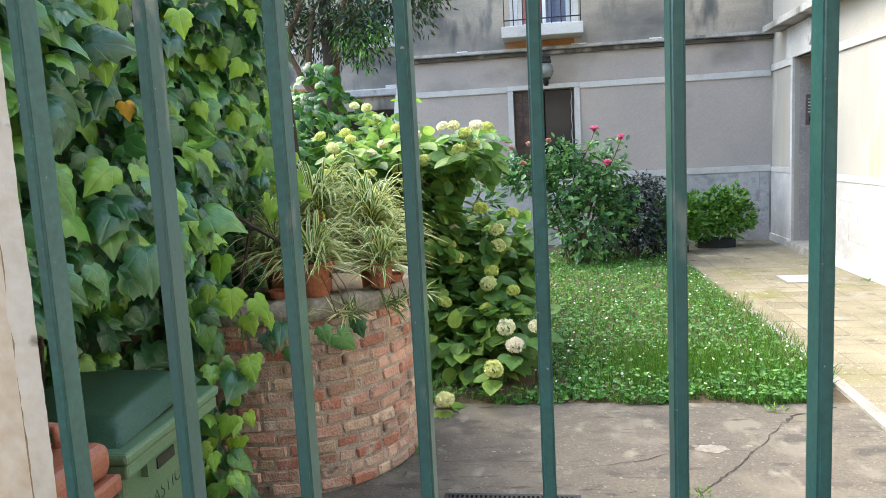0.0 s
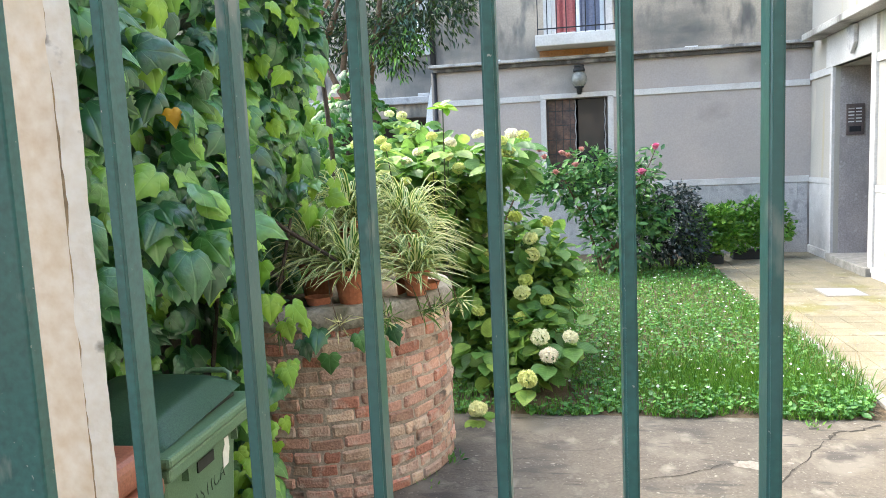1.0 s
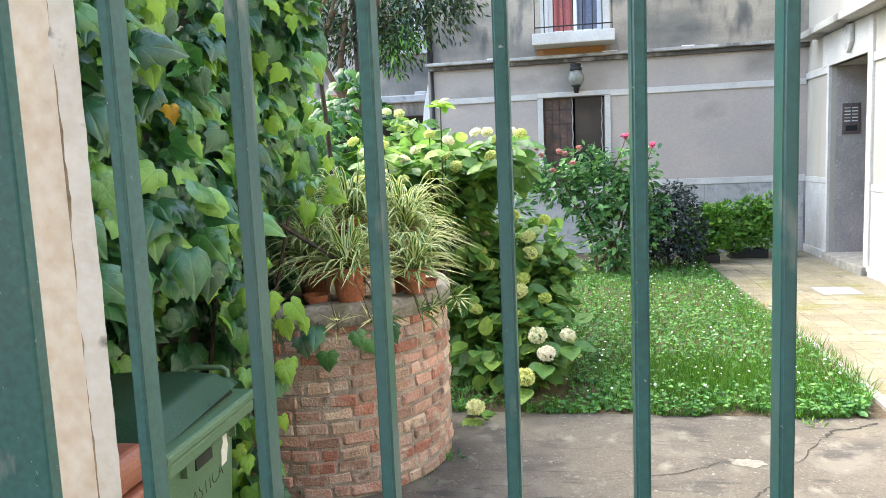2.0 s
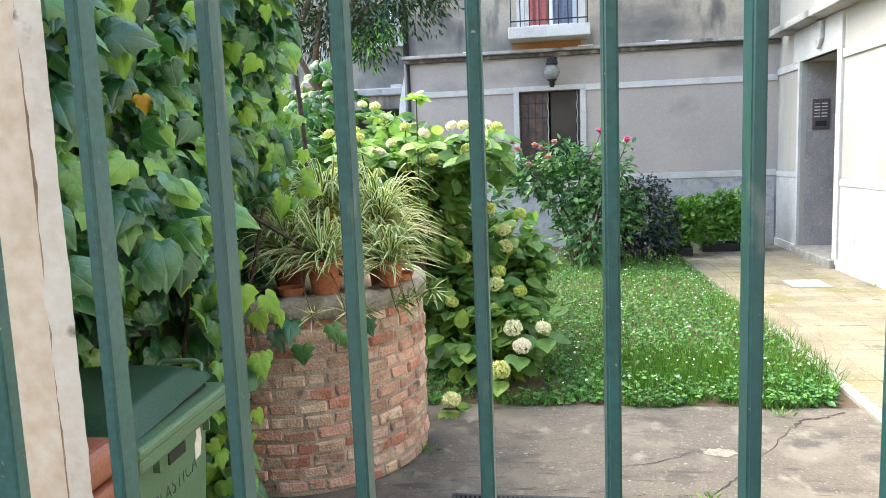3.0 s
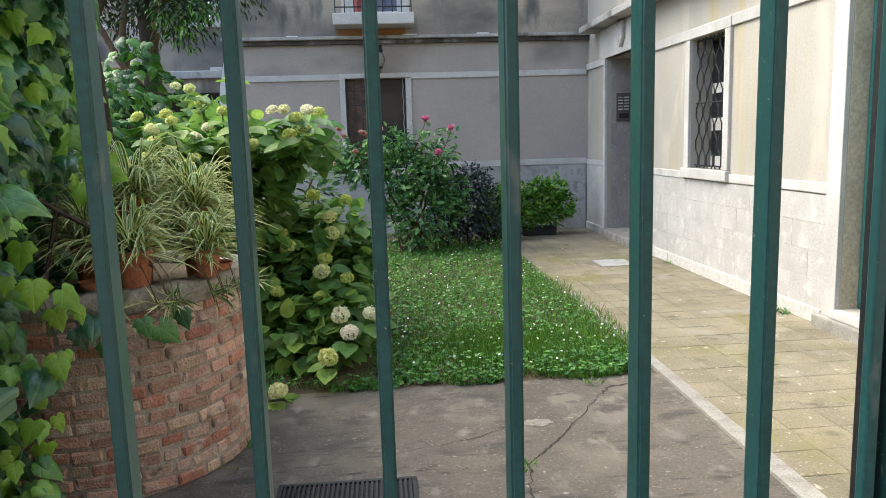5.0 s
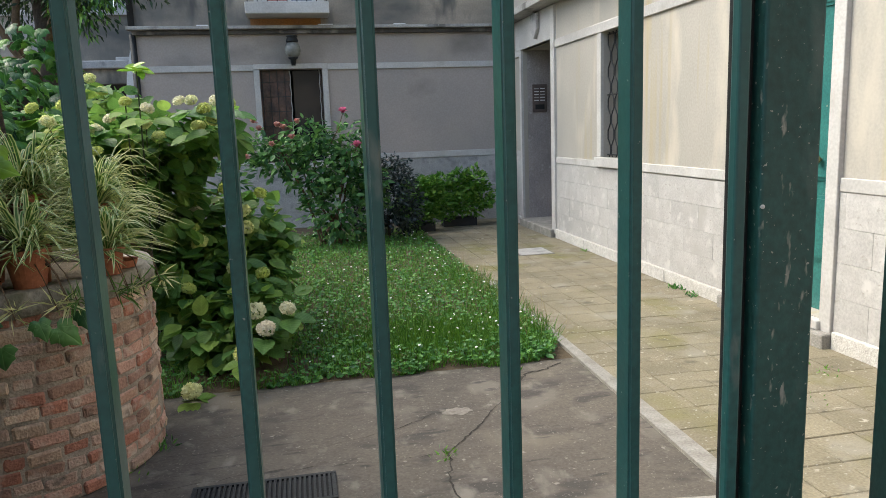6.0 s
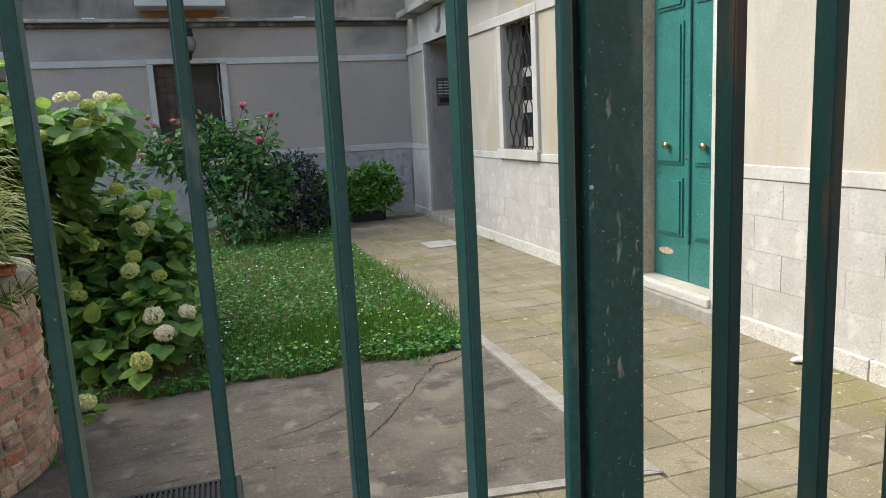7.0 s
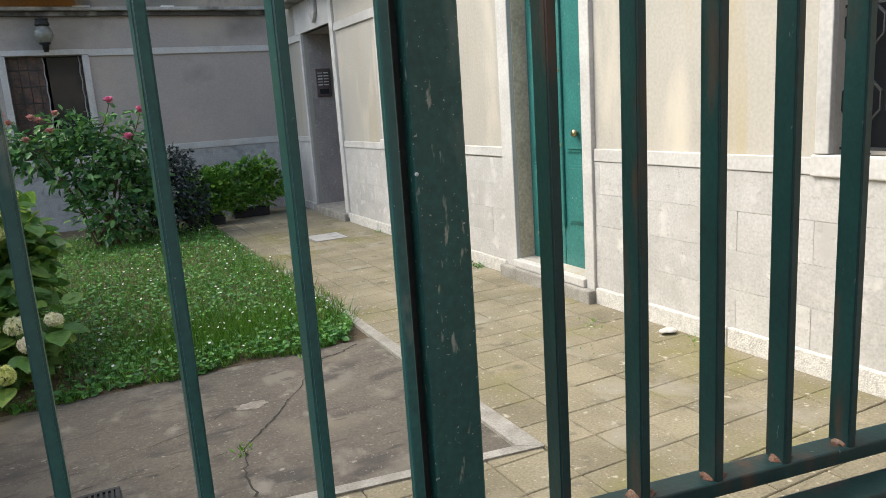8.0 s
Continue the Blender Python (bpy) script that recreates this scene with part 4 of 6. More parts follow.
# ---- foliage helpers ----
def fan(outline, mid, fold):
    """Leaf template: outline round a raised or sunk middle point, tip along +y."""
    vs = [(*mid, -fold)] + [(x, y, z) for x, y, z in outline]
    n = len(outline)
    return np.array(vs, float), [(0, 1 + i, 1 + (i + 1) % n) for i in range(n)]


def mirrored(right):
    return right + [(-x, y, z) for x, y, z in right[::-1] if abs(x) > 1e-6]


def domed(outline, mid, dome):
    """Leaf template with an inner ring, so that the blade curves; the midrib is creased."""
    n = len(outline)
    ring = [(mid[0] + 0.55 * (x - mid[0]), mid[1] + 0.55 * (y - mid[1]), dome if abs(x) > 0.05 else -0.01) for x, y, z in outline]
    vs = [(*mid, -0.02)] + ring + list(outline)
    faces = [(0, 1 + i, 1 + (i + 1) % n) for i in range(n)]
    faces += [(1 + i, 1 + n + i, 1 + n + (i + 1) % n, 1 + (i + 1) % n) for i in range(n)]
    return np.array(vs, float), faces


IVY = domed(mirrored([(0, 0.02, -0.02), (0.14, -0.10, -0.02), (0.31, -0.09, -0.05), (0.44, 0.08, -0.07), (0.53, 0.21, -0.13), (0.40, 0.32, -0.06), (0.37, 0.44, -0.05), (0.40, 0.57, -0.11), (0.25, 0.67, -0.06), (0.13, 0.87, -0.10), (0, 1.08, -0.20)]), (0, 0.30), 0.06)
IVY_OLD = domed(mirrored([(0, 0.01, -0.02), (0.19, -0.07, -0.02), (0.37, 0.06, -0.07), (0.43, 0.26, -0.10), (0.37, 0.48, -0.08), (0.25, 0.70, -0.07), (0.11, 0.91, -0.12), (0, 1.08, -0.22)]), (0, 0.34), 0.07)
OVATE = fan(mirrored([(0, 0, 0), (0.20, 0.04, 0.03), (0.36, 0.20, 0.06), (0.41, 0.42, 0.06), (0.34, 0.64, 0.04), (0.19, 0.84, 0.0), (0, 1.0, -0.10)]), (0, 0.45), 0.06)
SMALL = fan([(0, 0, 0), (0.26, 0.38, 0.05), (0.18, 0.72, 0.03), (0, 1, -0.06), (-0.18, 0.72, 0.03), (-0.26, 0.38, 0.05)], (0, 0.45), 0.03)
NARROW = fan([(0, 0, 0), (0.15, 0.4, 0.03), (0, 1, -0.05), (-0.15, 0.4, 0.03)], (0, 0.5), 0.02)
BLADE = (np.array([(-0.5, 0, 0), (0.5, 0, 0), (0.32, 0.55, 0.06), (-0.32, 0.55, 0.06), (0, 1.0, 0.22)]), [(0, 1, 2, 3), (3, 2, 4)])


def unit(v):
    return v / np.maximum(np.linalg.norm(v, axis=1, keepdims=True), 1e-9)


def leaf_frames(tips, normals):
    y = unit(tips)
    x = unit(np.cross(y, normals))
    return np.stack([x, y, np.cross(x, y)], axis=2)


def foliage(name, template, places, tips, normals, sizes, material, parent=None, label="", widths=None):
    """Many leaves of one template as one mesh, each leaf an island."""
    tv, tf = template
    n, k = len(places), len(tv)
    scl = np.repeat(np.asarray(sizes, float)[:, None], 3, axis=1)
    if widths is not None:
        scl[:, 0] = widths
    local = tv[None] * scl[:, None, :]
    pts = np.einsum("nij,nkj->nki", leaf_frames(tips, normals), local) + places[:, None, :]
    faces = [tuple(i * k + j for j in f) for i in range(n) for f in tf]
    me = bpy.data.meshes.new(name)
    me.from_pydata(pts.reshape(-1, 3).tolist(), [], faces)
    me.materials.append(material)
    at = me.attributes.new("leafco", "FLOAT_VECTOR", "POINT")
    at.data.foreach_set("vector", np.tile(tv, (n, 1)).ravel())
    me.polygons.foreach_set("use_smooth", [True] * len(me.polygons))
    ob = new(name, me)
    if parent is not None:
        ob.parent = parent
    return tagged(ob, label, kind="stuff") if label or parent is not None else ob


def clump(rng, lumps, count, inner=0.55, droop=0.25, up=0.6):
    """Leaf places, tips and normals spread through the outer shell of overlapping ellipsoids."""
    L = np.array(lumps, float)
    w = L[:, 3] * L[:, 4] + L[:, 4] * L[:, 5]
    pick = rng.choice(len(L), count, p=w / w.sum())
    d = unit(rng.normal(size=(count, 3)))
    rad = inner + (1.04 - inner) * rng.random((count, 1)) ** 0.6
    bumpy = 1 + 0.16 * np.sin(d[:, :1] * 7 + pick[:, None]) * np.cos(d[:, 2:] * 6 + pick[:, None] * 2)
    p = L[pick, :3] + L[pick, 3:6] * d * rad * bumpy
    tips = d * np.array([1, 1, 0.5]) + rng.normal(size=(count, 3)) * 0.45 + np.array([0, 0, -droop])
    nrm = d * 0.7 + np.array([0, 0, up]) + rng.normal(size=(count, 3)) * 0.35
    keep = p[:, 2] > 0.02
    return p[keep], tips[keep], nrm[keep]


L_IVY = leaf_mat("ivy_leaf", [(0.0, (0.025, 0.098, 0.041)), (1.0, (0.276, 0.517, 0.069)), (0.5, (0.048, 0.172, 0.051)), (0.8, (0.127, 0.322, 0.055))], 0.34, 0.26, 0.6, vein=14, ribs='palm', coat=0.25)
L_IVYOB = leaf_mat("ivy_leaf_single", [(0.0, (0.025, 0.098, 0.046)), (1.0, (0.287, 0.529, 0.069)), (0.5, (0.046, 0.167, 0.055)), (0.82, (0.127, 0.322, 0.053))], 0.32, 0.26, 0.6, vein=6, obj=True, ribs='palm', coat=0.25)
# Darker, duller copy of the ivy leaf with the shade put into its colours.
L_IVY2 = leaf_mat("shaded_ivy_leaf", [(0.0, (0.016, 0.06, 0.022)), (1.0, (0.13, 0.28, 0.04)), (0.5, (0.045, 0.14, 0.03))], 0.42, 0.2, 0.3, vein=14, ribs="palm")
L_LIME = leaf_mat("young_ivy_leaf", [(0.0, (0.16, 0.36, 0.035)), (1.0, (0.32, 0.50, 0.05))], 0.34, 0.35, vein=8, ribs='palm')
L_YELLOW = leaf_mat("yellow_leaf", [(0.0, (0.8, 0.48, 0.04)), (1.0, (0.75, 0.42, 0.03))], 0.5, 0.3)
L_HYD = leaf_mat("hydrangea_leaf", [(0.0, (0.077, 0.188, 0.045)), (1.0, (0.289, 0.412, 0.081)), (0.45, (0.126, 0.260, 0.056)), (0.8, (0.193, 0.331, 0.060))], 0.48, 0.45, vein=20, ribs="pinnate")
L_HYDHEAD = leaf_mat("hydrangea_bloom", [(0.0, (0.60, 0.68, 0.18)), (1.0, (0.88, 0.82, 0.68)), (0.3, (0.76, 0.78, 0.34)), (0.65, (0.87, 0.86, 0.62))], 0.7, 0.35, vein=30, obj=True)
L_ROSELEAF = leaf_mat("rose_leaf", [(0.0, (0.031, 0.105, 0.037)), (1.0, (0.187, 0.363, 0.094)), (0.5, (0.072, 0.198, 0.055))], 0.4, 0.3)
L_DARK = leaf_mat("dark_shrub_leaf", [(0.0, (0.009, 0.019, 0.018)), (1.0, (0.042, 0.066, 0.062)), (0.6, (0.019, 0.035, 0.032))], 0.34, 0.08)
L_FRESH = leaf_mat("fresh_shrub_leaf", [(0.0, (0.06, 0.18, 0.025)), (1.0, (0.24, 0.42, 0.06)), (0.5, (0.11, 0.27, 0.038))], 0.4, 0.3)
L_TREE = leaf_mat("tree_leaf", [(0.0, (0.010, 0.030, 0.010)), (1.0, (0.075, 0.14, 0.03)), (0.7, (0.025, 0.06, 0.016))], 0.35, 0.2)
L_GRASS = leaf_mat("grass_blade", [(0.0, (0.048, 0.157, 0.020)), (1.0, (0.202, 0.403, 0.056)), (0.5, (0.096, 0.258, 0.029))], 0.5, 0.35)
L_LUSH = leaf_mat("lush_grass_blade", [(0.0, (0.048, 0.139, 0.013)), (1.0, (0.162, 0.303, 0.033)), (0.5, (0.081, 0.205, 0.020))], 0.5, 0.35)
L_CLOVER = leaf_mat("clover_leaf", [(0.0, (0.032, 0.127, 0.028)), (1.0, (0.148, 0.333, 0.063)), (0.5, (0.067, 0.213, 0.039))], 0.5, 0.25)
L_DAISY = leaf_mat("white_clover_flower", [(0.0, (0.72, 0.72, 0.66)), (1.0, (0.82, 0.82, 0.76))], 0.7, 0.2)
L_ROSE = [leaf_mat("rose_bloom_pink", [(0.0, (0.74, 0.17, 0.36)), (1.0, (0.85, 0.34, 0.52))], 0.6, 0.25),
          leaf_mat("rose_bloom_faded", [(0.0, (0.66, 0.32, 0.30)), (1.0, (0.74, 0.48, 0.44))], 0.6, 0.25)]
L_STRAW = leaf_mat("dry_stalk", [(0.0, (0.30, 0.24, 0.12)), (1.0, (0.42, 0.34, 0.2))], 0.8, 0.2)
M_GREENSTEM = mat("green_stem", (0.05, 0.075, 0.03), (0.045, 0.055, 0.025), 0.7, scale=20, bump=0.1)
nr = np.random.default_rng(11)

# ---- ivy on the left wall ----
ivy = thing("ivy", pose(-1.72, 2.2, 0), "dense glossy green ivy with large leaves covering the garden wall", "ivy")


def ivy_surface(y, z):
    bulge = 0.16 * math.sin(y * 2.3 + 0.7) * math.sin(z * 1.9 + y) + 0.10 * noise.noise((y * 2.2, z * 2.2, 4))
    x = -1.29 + bulge
    if z < 1.2 and y < 2.6:
        x = min(x, -1.64 + 0.03 * math.sin(z * 9))
    if y > 3.0:
        x -= 0.35 * (y - 3.0)
    if 2.75 <= y and z < 0.95:
        x = min(x, -1.55)
    if y < 1.35:
        x -= 0.5 * (1.35 - y)
    return x


def ivy_leaves(count, depth0, depth1, y0, y1, size0, size1):
    P, Tp, Nn, S = [], [], [], []
    for _ in range(count):
        y, z = nr.uniform(y0, y1), nr.uniform(0.05, 3.3)
        x = ivy_surface(y, z) - nr.uniform(depth0, depth1)
        P.append((x, y, z))
        Tp.append((nr.normal(0.4, 0.4), nr.normal(-0.1, 0.75), -0.75 + nr.normal(0, 0.4)))
        Nn.append((0.9, -0.55 + nr.normal(0, 0.65), 0.8 + nr.normal(0, 0.6)))
        S.append(nr.uniform(size0, size1) * (1.15 if nr.random() < 0.25 else 1.0))
    return np.array(P), np.array(Tp), np.array(Nn), np.array(S)


ORG = np.array([-1.72, 2.2, 0.0])
p, tp, nm, sz = ivy_leaves(3000, 0.06, 0.42, 0.85, 4.2, 0.075, 0.14)
foliage("inner_foliage", IVY, p - ORG, tp, nm, sz, L_IVY, ivy, "shaded inner ivy leaves")
p, tp, nm, sz = ivy_leaves(2000, -0.04, 0.10, 0.9, 4.2, 0.06, 0.115)
foliage("outer_foliage", IVY, p - ORG, tp, nm, sz, L_IVY, ivy, "outer ivy leaves")
p, tp, nm, sz = ivy_leaves(600, -0.03, 0.10, 0.9, 4.2, 0.06, 0.12)
foliage("old_foliage", IVY_OLD, p - ORG, tp, nm, sz, L_IVY, ivy, "older unlobed ivy leaves")
leaf_meshes = []
for tv, tf in (IVY, IVY_OLD):
    me = bpy.data.meshes.new("leaf")
    me.from_pydata(tv.tolist(), [], tf)
    me.materials.append(L_IVYOB)
    me.attributes.new("leafco", "FLOAT_VECTOR", "POINT").data.foreach_set("vector", tv.ravel())
    me.polygons.foreach_set("use_smooth", [True] * len(me.polygons))
    leaf_meshes.append(me)
p, tp, nm, sz = ivy_leaves(290, -0.08, 0.04, 1.1, 3.5, 0.075, 0.14)
fr = leaf_frames(tp, nm)
for i in range(len(p)):
    m = Matrix([[*(fr[i][r] * sz[i]), p[i][r] - ORG[r]] for r in range(3)] + [[0, 0, 0, 1]])
    shared("leaf", leaf_meshes[i % 2], m, ivy)
for cx, cy, cz, cnt, rad in ((-1.10, 1.80, 2.02, 7, 0.14), (-1.14, 2.55, 0.86, 6, 0.10), (-1.36, 2.65, 0.40, 10, 0.12), (-1.15, 2.2, 2.15, 5, 0.18),
                             (-1.22, 2.45, 1.25, 5, 0.14), (-1.3, 3.1, 2.2, 8, 0.2), (-1.2, 2.9, 1.75, 9, 0.22), (-1.22, 3.2, 1.35, 9, 0.2), (-1.2, 2.5, 1.85, 6, 0.2), (-1.15, 2.65, 2.35, 8, 0.2)):
    q = np.array([cx, cy, cz]) + nr.normal(size=(cnt, 3)) * rad * np.array([0.4, 0.7, 0.7])
    foliage("young_shoot", IVY, q - ORG, np.array([0.2, -0.2, -1.0]) + nr.normal(size=(cnt, 3)) * 0.3, np.array([0.8, -0.8, 0.5]) + nr.normal(size=(cnt, 3)) * 0.3,
            nr.uniform(0.06, 0.105, cnt), L_LIME, ivy, "young yellow green ivy leaves")
q = np.array([[-1.18, 1.94, 1.70]])
foliage("yellow_leaf", IVY, q - ORG, np.array([[0.3, -0.2, -1.0]]), np.array([[0.7, -0.9, 0.3]]), [0.055], L_YELLOW, ivy, "single yellow withered leaf")
for pts in ([(-1.5, 1.2, 2.3), (-1.25, 1.55, 2.16), (-1.12, 1.75, 2.1), (-1.02, 1.95, 2.07)], [(-1.5, 3.0, 0.2), (-1.38, 3.0, 0.9), (-1.3, 3.05, 1.3)],
            [(-1.6, 2.6, 0.0), (-1.5, 2.7, 1.0), (-1.55, 2.4, 2.2)], [(-1.5, 2.9, 1.42), (-1.29, 2.98, 1.25), (-1.12, 3.02, 1.13), (-0.98, 3.12, 0.98)], [(-1.6, 1.9, 0.0), (-1.55, 2.0, 1.4), (-1.5, 2.1, 2.6)]):
    bm = bmesh.new()
    tube(bm, [Vector(q) - Vector(ORG) for q in pts], [0.004 + 0.0025 * (len(pts) - i) for i in range(len(pts))], 6)
    part("vine_stem", bm, M_BARK, ivy)
# ivy leaves creeping over the planter rim
q = np.array([[-0.98, 2.93, 0.80], [-0.93, 2.97, 0.76], [-1.15, 2.90, 0.83], [-1.10, 2.88, 0.72], [-1.22, 2.90, 0.78], [-0.86, 3.05, 0.80]])
foliage("rim_leaves", IVY, q - ORG, np.array([0.1, -0.3, -1.0]) + nr.normal(size=(6, 3)) * 0.35, np.array([0.3, -1, 0.3]) + nr.normal(size=(6, 3)) * 0.25,
        nr.uniform(0.08, 0.12, 6), L_IVY, ivy, "ivy leaves hanging over the planter rim")

# second, farther ivy mass round the tree foot
ivy2 = thing("climbing_ivy", pose(-2.2, 6.4, 0), "dark green ivy mound climbing behind the hydrangeas", "ivy")
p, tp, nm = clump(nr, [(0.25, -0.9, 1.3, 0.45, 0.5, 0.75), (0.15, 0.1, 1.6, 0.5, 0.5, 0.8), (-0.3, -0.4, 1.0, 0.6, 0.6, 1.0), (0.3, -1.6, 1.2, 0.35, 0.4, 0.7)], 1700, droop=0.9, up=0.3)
foliage("foliage", IVY, p, tp, nm, nr.uniform(0.07, 0.13, len(p)), L_IVY2, ivy2, "ivy leaves coloured darker for shade")
bm = bmesh.new()
tube(bm, [(0.2, 0, 0), (0.15, 0, 1.0), (0.1, 0, 1.8)], [0.05, 0.04, 0.02], 8)
part("vine_stem", bm, M_BARK, ivy2)
# bare curved stem rising behind the spider plants
stem = thing("bare_stem", pose(-1.66, 4.6, 0), "bare brown curved sapling stem rising past the ivy", "sapling")
bm = bmesh.new()
tube(bm, [(0.06, 0, 0), (0.05, 0, 0.9), (0.045, 0, 1.5), (0.02, 0, 1.9), (-0.015, 0, 2.3), (-0.1, 0, 2.6), (-0.25, 0.05, 2.9)], [0.02, 0.019, 0.017, 0.017, 0.016, 0.014, 0.01], 8)
part("trunk", bm, M_BARK, stem, smooth=True)
bm = bmesh.new()
tube(bm, [(-0.04, 0, 2.42), (0.06, 0.05, 2.6), (0.22, 0.1, 2.85)], [0.014, 0.012, 0.008], 8)
part("branch", bm, M_STEM, stem, smooth=True)

# ---- dark evergreen tree ----
TX, TY = -2.25, 7.7
tree = thing("evergreen_tree", pose(TX, TY, 0), "dark evergreen tree with a forked trunk and drooping small leaves", "tree")
bm = bmesh.new()
tube(bm, [(0, 0, 0), (0.0, 0, 1.4), (0.0, 0, 2.4), (-0.03, 0, 3.1), (-0.15, 0.1, 4.2), (-0.1, 0, 5.2)], [0.13, 0.10, 0.085, 0.07, 0.05, 0.025], 10)
part("trunk", bm, M_BARK, tree, smooth=True)
for pts in ([(0, 0, 1.9), (-0.28, -0.1, 2.35), (-0.45, -0.15, 2.75), (-0.75, -0.1, 3.4)], [(-0.2, -0.05, 2.2), (-0.22, -0.1, 2.6), (-0.1, -0.2, 3.1)], [(0, 0, 2.6), (0.35, -0.2, 3.0), (0.9, -0.3, 3.3)],
            [(0, 0, 2.3), (0.2, -0.3, 2.8), (0.35, -0.5, 3.3)], [(-0.45, -0.15, 2.75), (-0.25, -0.2, 3.1), (-0.1, -0.3, 3.5)]):
    bm = bmesh.new()
    tube(bm, pts, [0.045 - 0.01 * i for i in range(len(pts))], 7)
    part("branch", bm, M_STEM, tree, smooth=True)
# The last, highest lump is out of view, added to shade ivy and hydrangeas.
lumps = [(0.0, 0, 3.6, 1.3, 0.9, 0.75), (0.75, -0.3, 3.15, 0.55, 0.5, 0.45), (0.45, -0.4, 2.75, 0.34, 0.3, 0.35), (-0.7, -0.1, 3.1, 0.6, 0.5, 0.5), (0.2, -0.1, 2.95, 0.5, 0.4, 0.3), (1.1, -0.3, 3.2, 0.3, 0.3, 0.28),
         (-0.15, 0.3, 2.85, 0.5, 0.3, 0.35), (-0.6, 0.1, 4.6, 1.1, 0.9, 0.7)]
p, tp, nm = clump(nr, lumps, 13500, inner=0.15, droop=0.8, up=0.3)
foliage("crown", NARROW, p, tp, nm, nr.uniform(0.055, 0.10, len(p)), L_TREE, tree, "small dark leathery leaves")
p, tp, nm = clump(nr, [(0.48, -0.5, 2.55, 0.2, 0.15, 0.18), (0.62, -0.5, 2.72, 0.22, 0.15, 0.18), (0.3, -0.5, 2.7, 0.15, 0.15, 0.15)], 260, inner=0.1, droop=1.2)
foliage("young_foliage", NARROW, p, tp, nm, nr.uniform(0.055, 0.09, len(p)), L_FRESH, tree, "paler young leaves on drooping twigs")


# ---- hydrangeas ----
def bloom_mesh(name, seed):
    r = np.random.default_rng(seed)
    n = 360
    d = unit(r.normal(size=(n, 3)))
    d = d[d[:, 2] > -0.7]
    n = len(d)
    c = d * np.array([1, 1, 0.72]) * (0.80 + 0.26 * r.random((n, 1)))
    a = leaf_frames(unit(r.normal(size=(n, 3))), d + r.normal(size=(n, 3)) * 0.25)
    quad = np.array([(-0.17, -0.17, 0.04), (0, -0.11, -0.02), (0.17, -0.17, 0.04), (0.11, 0, -0.02), (0.17, 0.17, 0.04), (0, 0.11, -0.02), (-0.17, 0.17, 0.04), (-0.11, 0, -0.02)])
    pts = np.einsum("nij,kj->nki", a, quad) + c[:, None, :]
    me = bpy.data.meshes.new(name)
    me.from_pydata(pts.reshape(-1, 3).tolist(), [], [tuple(i * 8 + j for j in range(8)) for i in range(n)])
    me.materials.append(L_HYDHEAD)
    return me


BLOOMS = [bloom_mesh("flower_head", s) for s in (1, 2, 3)]


def hydrangea(base, lumps, heads, count, label, size, head):
    t = thing("hydrangea", pose(*base), label, "shrub", group="hydrangeas by the planter")
    p, tp, nm = clump(nr, lumps, count, inner=0.35, droop=0.35, up=0.9)
    p = p + np.array([0, 0.07, -0.03])
    foliage("foliage", OVATE, p, tp, nm, nr.uniform(size * 0.7, size * 1.2, len(p)), L_HYD, t, "broad serrated mid green leaves")
    hp = np.array(heads) - np.array(base) + np.array([0.01, -0.2, 0.01])
    around = np.repeat(hp, 5, axis=0)
    ang = nr.uniform(0, 2 * math.pi, len(around))
    d = np.stack([np.cos(ang), np.sin(ang), np.full(len(ang), -0.25)], axis=1)
    foliage("collar_leaves", OVATE, around + d * 0.035 - np.array([0, -0.03, 0.06]), d, d * 0.3 + np.array([0, -0.35, 1.0]), nr.uniform(size * 0.8, size * 1.25, len(around)), L_HYD, t, "leaves round the flower heads")
    for i, h in enumerate(hp):
        s = rnd.uniform(0.9, 1.2) * head
        shared("flower_head", BLOOMS[i % 3], Matrix.Translation(h) @ pose(0, 0, 0, rnd.uniform(10, 45), rnd.uniform(-20, 20), rnd.uniform(-30, 30)) @ Matrix.Diagonal((s, s, s, 1)), t)
        if i % 5 == 0:
            bm = bmesh.new()
            tube(bm, [(h[0] * 0.25, h[1] * 0.25 + 0.25, 0), (h[0] * 0.7, h[1] * 0.7, h[2] * 0.6), (h[0], h[1], h[2] - 0.02)], [0.009, 0.006, 0.004], 5)
            part("stem", bm, M_GREENSTEM, t)
    return t


HEADS_A = [(-1.27, 4.82, 1.63), (-1.17, 4.96, 1.53), (-1.03, 5.1, 1.42), (-1.15, 4.82, 1.4), (-1.42, 4.96, 1.51), (-0.91, 5.1, 1.55), (-0.59, 4.82, 1.68), (-0.46, 4.96, 1.68), (-0.4, 5.1, 1.67),
           (-0.47, 4.82, 1.56), (-0.99, 4.96, 1.69), (-1.54, 6.0, 1.93), (-1.37, 5.72, 1.89), (-1.33, 5.86, 1.81), (-1.37, 5.1, 1.45), (-1.39, 4.82, 1.58), (-1.34, 4.96, 1.68),
           (-0.7, 5.1, 1.69), (-0.52, 4.82, 1.63), (-0.58, 4.96, 1.53), (-0.84, 5.1, 1.47), (-0.84, 4.82, 1.64), (-1.09, 4.96, 1.59), (-1.56, 5.1, 1.67), (-1.44, 4.82, 1.41)]
